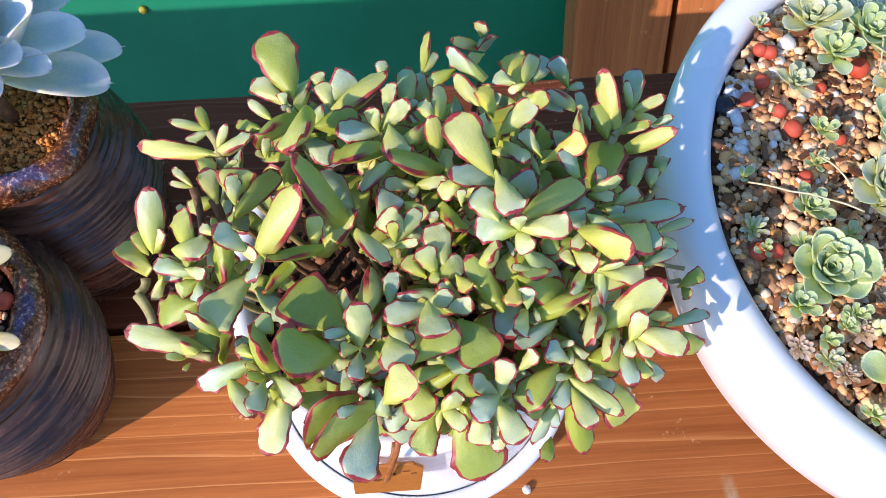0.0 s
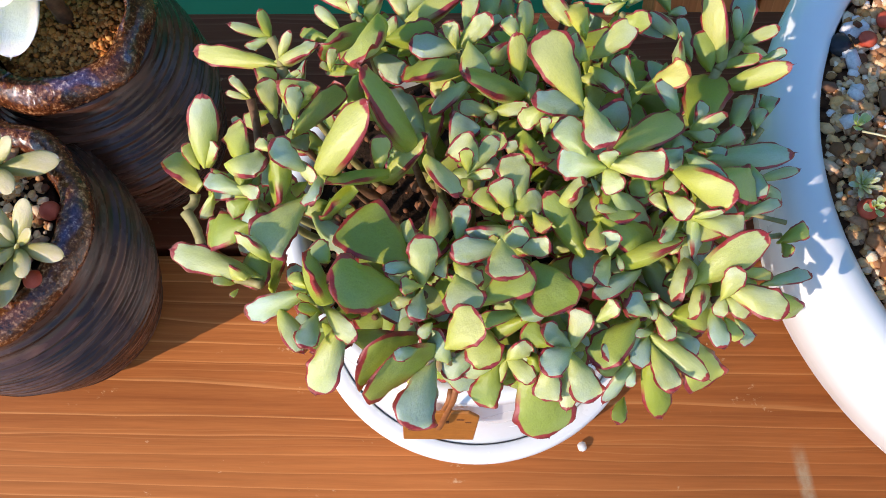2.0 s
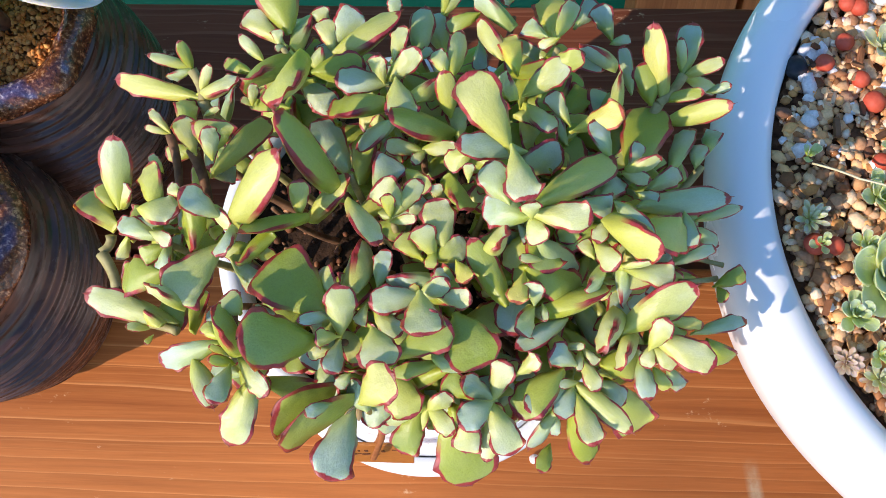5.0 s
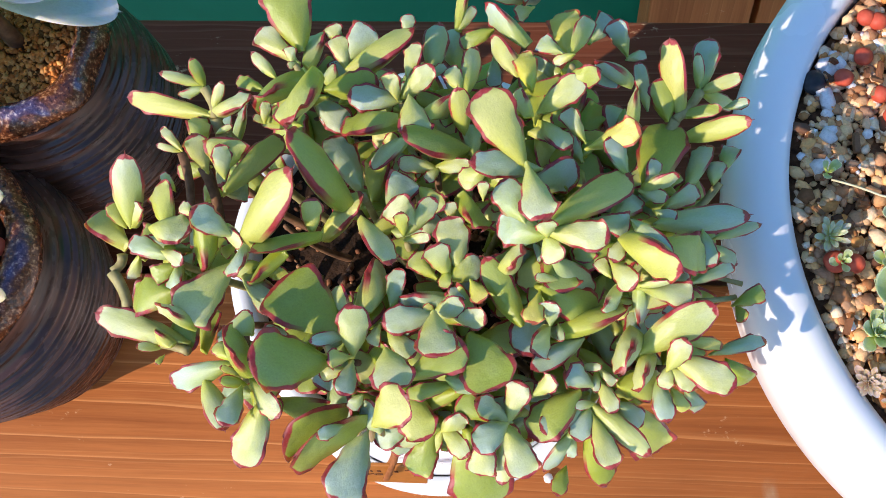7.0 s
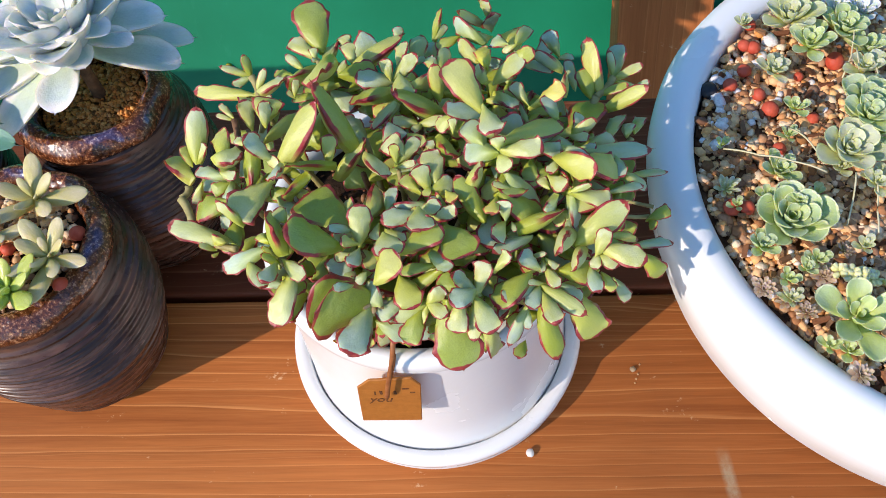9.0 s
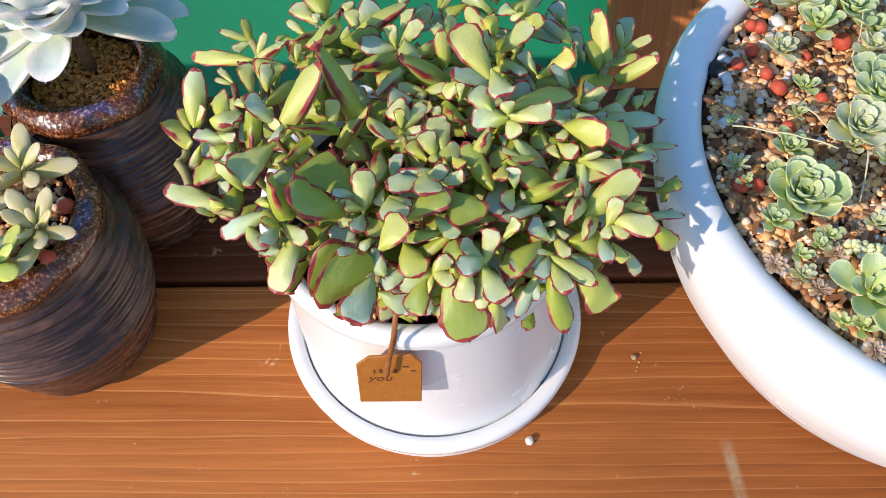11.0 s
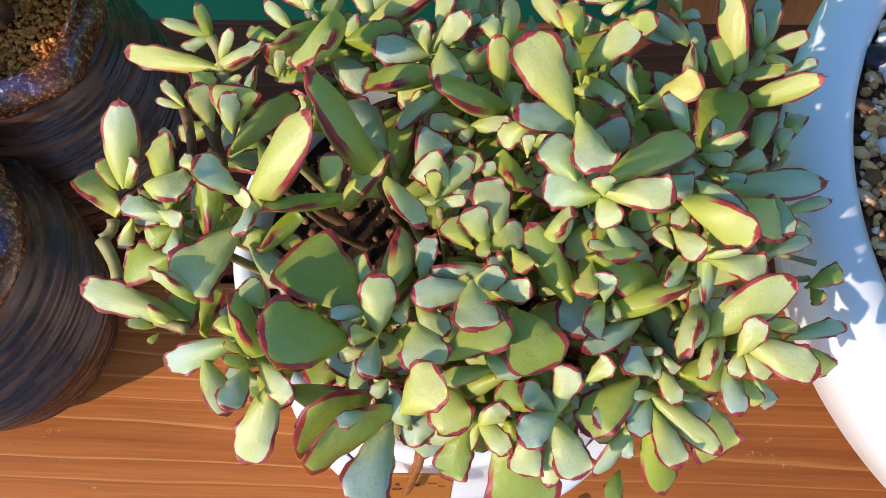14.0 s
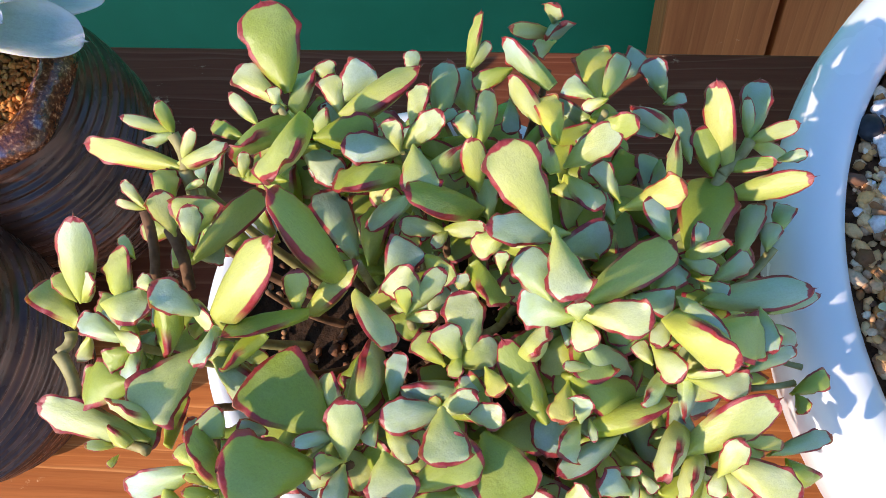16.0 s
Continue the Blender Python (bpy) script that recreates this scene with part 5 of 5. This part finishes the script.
def rosette(name, x, y, z, radius, count, tone, label, shape=0, wide=0.62, steep=62, flat=6, lean=(0, 0), seed=1, stalk=0.0, thick=1.0, category="plant", turn=0.0):
    """A rosette of leaves on the golden angle, the inner ones short and steep."""
    t = thing(name, (x, y, z), label, category, "rosettes")
    rnd = random.Random(seed)
    tip = Euler((radians(lean[1]), radians(lean[0]), rnd.uniform(0, 6.28) + radians(turn))).to_matrix().to_4x4()
    for k in range(count):
        f = k / max(1, count - 1)
        a = k * 2.39996 + rnd.uniform(-0.12, 0.12)
        rise = radians(steep + (flat - steep) * f ** 0.8 + rnd.uniform(-5, 5))
        length = radius * (0.28 + 0.72 * f ** 0.75) * rnd.uniform(0.92, 1.06)
        way = Vector((math.cos(a) * math.cos(rise), math.sin(a) * math.cos(rise), math.sin(rise)))
        base = Vector((math.cos(a), math.sin(a), 0)) * radius * 0.05 + Vector((0, 0, radius * 0.22 * (1 - f)))
        ob = new("leaf", ROSE[shape])
        ob.parent = t
        width = length * wide * rnd.uniform(0.9, 1.1)
        inward = Vector((-math.cos(a), -math.sin(a), 0)) * math.sin(rise) + Vector((0, 0, math.cos(rise)))
        ob.matrix_basis = tip @ leaf_pose(base, base + way * length, width, rnd.uniform(-6, 6), inward, width * thick)
        slot = ob.material_slots[0]
        slot.link = "OBJECT"
        slot.material = ROSETTE[tone]
    if stalk:
        part("stem", tube([(0, 0, -stalk), (0, 0, -stalk * 0.5), (0, 0, radius * 0.1)], [radius * 0.09, radius * 0.075, radius * 0.085], 10), BARK, t)
    return t


IN_BOWL = "rosette succulent in the white bowl"
rosette("echeveria", 0.1564, -0.0180, 0.1400, 0.0195, 19, "green", "apple green open " + IN_BOWL, 0, 0.72, 74, 24, (-6, 6), 1)
rosette("echeveria", 0.1740, -0.0631, 0.1400, 0.0190, 11, "green", "bright green few-leaved " + IN_BOWL, 0, 0.62, 70, 12, (-4, 8), 2)
rosette("echeveria", 0.1870, 0.0163, 0.1420, 0.0170, 16, "grey", "grey-green " + IN_BOWL, 0, 0.70, 70, 16, (-8, 4), 3)
rosette("echeveria", 0.2016, 0.0378, 0.1420, 0.0180, 18, "green", "green wide-leaved " + IN_BOWL, 0, 0.75, 70, 14, (4, 4), 4)
rosette("echeveria", 0.1791, 0.0969, 0.1410, 0.0160, 15, "grey", "pale grey " + IN_BOWL, 0, 0.66, 70, 16, (0, 8), 5)
rosette("echeveria", 0.1851, 0.0799, 0.1410, 0.0145, 15, "green", "pale green pointed " + IN_BOWL, 1, 0.55, 70, 16, (0, 8), 6)
rosette("echeveria", 0.1588, 0.0102, 0.1367, 0.0110, 14, "green", "small green " + IN_BOWL, 1, 0.55, 70, 20, (-6, 6), 7)
rosette("echeveria", 0.1668, 0.0691, 0.1367, 0.0105, 14, "grey", "small grey-green yellow-hearted " + IN_BOWL, 1, 0.55, 70, 12, (0, 6), 8)
rosette("echeveria", 0.1673, 0.0302, 0.1367, 0.0070, 9, "green", "tiny green " + IN_BOWL, 1, 0.5, 65, 20, (0, 0), 9)
rosette("echeveria", 0.1358, 0.0034, 0.1352, 0.0075, 18, "grey", "tiny feathery grey " + IN_BOWL, 1, 0.35, 65, 20, (0, 0), 10)
rosette("echeveria", 0.1873, -0.0282, 0.1362, 0.0065, 9, "grey", "tiny dull " + IN_BOWL, 1, 0.6, 65, 20, (0, 0), 11)
rosette("echeveria", 0.1987, 0.0058, 0.1377, 0.0085, 10, "grey", "small grey stalked " + IN_BOWL, 1, 0.6, 65, 20, (0, 0), 12)
rosette("echeveria", 0.2121, 0.0794, 0.1382, 0.0110, 12, "green", "small green " + IN_BOWL, 1, 0.6, 65, 20, (0, 0), 13)
rosette("echeveria", 0.2030, 0.1043, 0.1382, 0.0110, 12, "silver", "small silvery " + IN_BOWL, 1, 0.6, 65, 20, (0, 0), 14)
rosette("echeveria", 0.2150, 0.1036, 0.1382, 0.0110, 12, "silver", "small silvery " + IN_BOWL, 1, 0.6, 65, 20, (0, 0), 15)
rosette("echeveria", 0.1643, -0.0726, 0.1352, 0.0060, 9, "green", "tiny green " + IN_BOWL, 1, 0.6, 65, 20, (0, 0), 16)
rosette("echeveria", 0.1532, -0.0512, 0.1352, 0.0065, 14, "grey", "tiny yellow-green " + IN_BOWL, 1, 0.45, 65, 20, (0, 0), 17)

silver = rosette("echeveria", -0.1730, 0.0880, 0.150, 0.043, 21, "silver", "large pale silvery blue rosette succulent in the back ribbed pot", 3, 0.62, 74, 22, (4, -6), 21, stalk=0.038)


def silver_leaf(x, y, z, wide, rise=0.010):
    """One of the long outer leaves of the silver rosette, from its heart to the tip, millimetres."""
    tip = Vector((x, y, z)) / 1000 - silver.location
    base = 0.06 * tip + Vector((0, 0, rise))
    ob = new("leaf", ROSE[3])
    ob.parent = silver
    ob.matrix_basis = leaf_pose(base, tip, wide / 1000, 0, Vector((0, 0, 1)) - 0.3 * tip.normalized(), wide / 1000 * 0.8)
    slot = ob.material_slots[0]
    slot.link = "OBJECT"
    slot.material = ROSETTE["silver"]


silver_leaf(-124, 112, 128, 22, 0.0)
silver_leaf(-125, 90, 133, 23, 0.002)
silver_leaf(-127, 100, 155, 22)
silver_leaf(-144, 78, 168, 16, 0.014)
silver_leaf(-137, 80, 159, 15)
silver_leaf(-158, 67, 157, 17)
silver_leaf(-175, 63, 157, 19)
silver_leaf(-166, 65, 171, 19, 0.014)
silver_leaf(-186, 66, 162, 20)
silver_leaf(-173, 50, 145, 21, 0.0)
silver_leaf(-222, 72, 130, 24, 0.004)
silver_leaf(-206, 52, 128, 22, 0.002)
silver_leaf(-137, 122, 154, 20)
silver_leaf(-148, 128, 164, 20, 0.014)
silver_leaf(-193, 77, 171, 18, 0.014)
silver_leaf(-223, 84, 146, 22)
silver_leaf(-228, 105, 146, 22)
silver_leaf(-214, 132, 150, 22)
silver_leaf(-186, 145, 150, 22)
silver_leaf(-160, 143, 150, 22)
silver_leaf(-196, 110, 166, 20, 0.014)
silver_leaf(-172, 118, 168, 20, 0.014)
jade = rosette("succulent", -0.2720, 0.0580, 0.138, 0.052, 15, "jade", "blue-green smooth-leaved succulent in a dark ribbed pot", 0, 0.42, 66, 14, (0, 0), 31, stalk=0.026)
for x, y, z, wide in ((-206, 50, 139, 17), (-194, 37, 139, 15)):
    end = Vector((x, y, z)) / 1000 - jade.location
    frond = new("leaf", ROSE[1])
    frond.parent = jade
    frond.matrix_basis = leaf_pose(0.1 * end, end, wide / 1000, 0, (0.1, -0.3, 1), wide / 1300)
    frond.material_slots[0].link = "OBJECT"
    frond.material_slots[0].material = ROSETTE["jade"]
IN_POT = "ghost-plant rosette in the front ribbed pot"
rosette("graptopetalum", -0.1839, 0.0145, 0.1235, 0.024, 9, "ghost", "pinkish olive " + IN_POT, 2, 0.40, 62, 16, (4, 10), 22)
rosette("graptopetalum", -0.1690, -0.0173, 0.1230, 0.023, 11, "ghost", "pale yellow-grey " + IN_POT, 2, 0.42, 62, 14, (8, 8), 23)
rosette("graptopetalum", -0.1840, -0.0340, 0.1225, 0.021, 12, "jelly", "glossy green plump " + IN_POT, 2, 0.46, 66, 20, (4, 4), 24)
rosette("graptopetalum", -0.2010, -0.0060, 0.1225, 0.020, 9, "ghost", "greyish " + IN_POT, 2, 0.42, 62, 16, (0, 6), 25)

# offsets, small plants, runners and litter in the bowl
for x, y, z, size, count, tone in ((0.1431, -0.0325, 0.1450, 0.0085, 12, "green"), (0.1522, -0.0442, 0.1395, 0.0060, 9, "green"), (0.1488, -0.0097, 0.1475, 0.0070, 10, "green"), (0.1593, -0.0143, 0.1505, 0.0055, 9, "green"), (0.1661, -0.0355, 0.1385, 0.0065, 10, "green"), (0.1608, -0.0397, 0.1385, 0.0055, 9, "green"), (0.1705, -0.0753, 0.1365, 0.0065, 9, "green"), (0.1725, -0.0026, 0.1380, 0.0060, 9, "green"), (0.1968, -0.0001, 0.1415, 0.0080, 11, "grey"), (0.1389, -0.0058, 0.1360, 0.0050, 8, "green"), (0.1367, 0.0262, 0.1365, 0.0060, 5, "green"), (0.1730, 0.0450, 0.1380, 0.0080, 9, "green"), (0.1584, 0.0998, 0.1370, 0.0070, 8, "grey"), (0.2021, 0.0895, 0.1405, 0.0150, 14, "green"), (0.2075, 0.0640, 0.1405, 0.0120, 11, "grey"), (0.1970, 0.0296, 0.1485, 0.0130, 14, "green"), (0.2014, 0.0221, 0.1465, 0.0075, 9, "green"), (0.1841, 0.0082, 0.1415, 0.0080, 10, "grey")):
    rosette("echeveria", x, y, z, size, count, tone, "small " + {"green": "fresh green", "grey": "grey-green"}[tone] + " offset " + IN_BOWL, 0, 0.66, 68, 16, (0, 5), int(x * 1e5))
for x, y, size in ((0.1523, -0.0515, 0.0070), (0.1593, -0.0567, 0.0075), (0.1439, -0.0454, 0.0080), (0.1691, -0.0405, 0.0090), (0.1801, -0.0281, 0.0060), (0.1739, -0.0837, 0.0080), (0.2141, 0.0902, 0.0090), (0.1950, 0.1135, 0.0085), (0.1357, 0.0018, 0.0060)):
    rosette("dried_rosette", x, y, 0.1335, 0.72 * size, 26, "dry", "withered pinkish brown leaf clump on the grit of the bowl", 1, 0.42, 78, 4, (12, 9), int(x * 1e5), category="dead plant")

sedum = thing("sedum", (0.1808, -0.0429, 0.1350), "pale yellow beaded sedum trailing over the bowl's grit", "plant")
bead_rnd = random.Random(6)
for k in range(46):
    f = bead_rnd.random()
    a, up = bead_rnd.uniform(0, 6.28), bead_rnd.uniform(0.1, 1.2)
    way = Vector((math.cos(a) * math.cos(up), math.sin(a) * math.cos(up), math.sin(up)))
    base = Vector((-0.0085 + 0.017 * f, 0.0022 - 0.005 * f, 0.003)) + 0.0016 * way
    bead = new("bead", ROSE[4])
    bead.parent = sedum
    bead.matrix_basis = leaf_pose(base, base + 0.0036 * way, 0.0027, 0, (-way.x * way.z - 0.01, -way.y * way.z, 1.1 - way.z * way.z), 0.0027)
    slot = bead.material_slots[0]
    slot.link = "OBJECT"
    slot.material = ROSETTE["cream"]


def runner(*way):
    """A thin pale stolon that leads from one plant to another."""
    pts = [(x, y, z) for x, y, z in way]
    fine = []
    for p, q in zip(pts, pts[1:]):
        for k in range(4):
            fine.append(Vector(p).lerp(Vector(q), k / 4) + Vector((0, 0, 0.0008 * math.sin(math.pi * k / 4))))
    fine.append(Vector(pts[-1]))
    ob = new("runner", mesh_of("runner", tube(fine, [0.00042] * len(fine), 6), RUNNER))
    tagged(ob, "thin pale green plant runner over the bowl's grit", "plant runner", "runners")


runner((0.1368, 0.0223, 0.1400), (0.1506, 0.0152, 0.1440), (0.1628, 0.0102, 0.1460), (0.1757, 0.0031, 0.1470))
runner((0.1664, 0.0313, 0.1420), (0.1712, 0.0222, 0.1460), (0.1754, 0.0074, 0.1470))
runner((0.2038, 0.0736, 0.1470), (0.2021, 0.0570, 0.1450), (0.2039, 0.0434, 0.1460))
runner((0.1865, 0.0010, 0.1490), (0.1845, -0.0082, 0.1460), (0.1812, -0.0194, 0.1400))
runner((0.2054, 0.0851, 0.1470), (0.2017, 0.0709, 0.1440), (0.1965, 0.0606, 0.1410))
runner((0.2095, 0.0671, 0.1470), (0.2112, 0.0531, 0.1430))
runner((0.1961, -0.0011, 0.1450), (0.1950, -0.0131, 0.1400), (0.1940, -0.0222, 0.1380))

stone_bm = bmesh.new()
bmesh.ops.create_icosphere(stone_bm, subdivisions=2, radius=0.0048)
for v in stone_bm.verts:
    v.co *= 1 + 0.25 * noise.noise(v.co * 260)
    v.co.z *= 0.7
stone = new("stone", mesh_of("stone", stone_bm, SLATE))
stone.location = (0.1385, 0.0640, 0.1308)
tagged(stone, "dark slate stone at the inner edge of the bowl", "stone")
for x, y, s, mat in ((0.1095, -0.0236, 0.0019, CHIPPING), (0.1120, -0.0262, 0.0008, DRY), (0.1108, -0.0290, 0.0007, DRY), (0.1098, -0.0315, 0.0006, DRY), (0.1135, -0.0205, 0.0006, DRY)):
    crumb_bm = bmesh.new()
    bmesh.ops.create_icosphere(crumb_bm, subdivisions=1, radius=s)
    for v in crumb_bm.verts:
        v.co *= 1 + 0.3 * noise.noise(v.co * 700 + Vector((x * 90, 0, 0)))
        v.co.z *= 0.6
    crumb = new("crumb", mesh_of("crumb", crumb_bm, mat))
    crumb.location = (x, y, s * 0.5)
    tagged(crumb, "tiny pale soil crumb on the bench planks", "crumb", "crumbs on the bench")

# ---- crumbs on the bench ----
pebble_bm = bmesh.new()
bmesh.ops.create_icosphere(pebble_bm, subdivisions=2, radius=0.0023)
for v in pebble_bm.verts:
    v.co *= 1 + 0.25 * noise.noise(v.co * 500)
    v.co.z *= 0.85
pebble = new("pebble", mesh_of("pebble", pebble_bm, PEBBLE))
pebble.location = (0.0506, -0.0712, 0.0018)
tagged(pebble, "small white pebble on the bench beside the saucer", "pebble")
screw = thing("bolt", (-0.2745, 0.4880, -0.2880), "small yellow painted bolt head on the green fence", "bolt")
part("head", lathe([(0, 0.0040), (0.0030, 0.0034), (0.0042, 0.0016), (0.0044, -0.0020), (0, -0.0020)], 16), YELLOW, screw)
screw.rotation_euler = (radians(65), 0, 0)
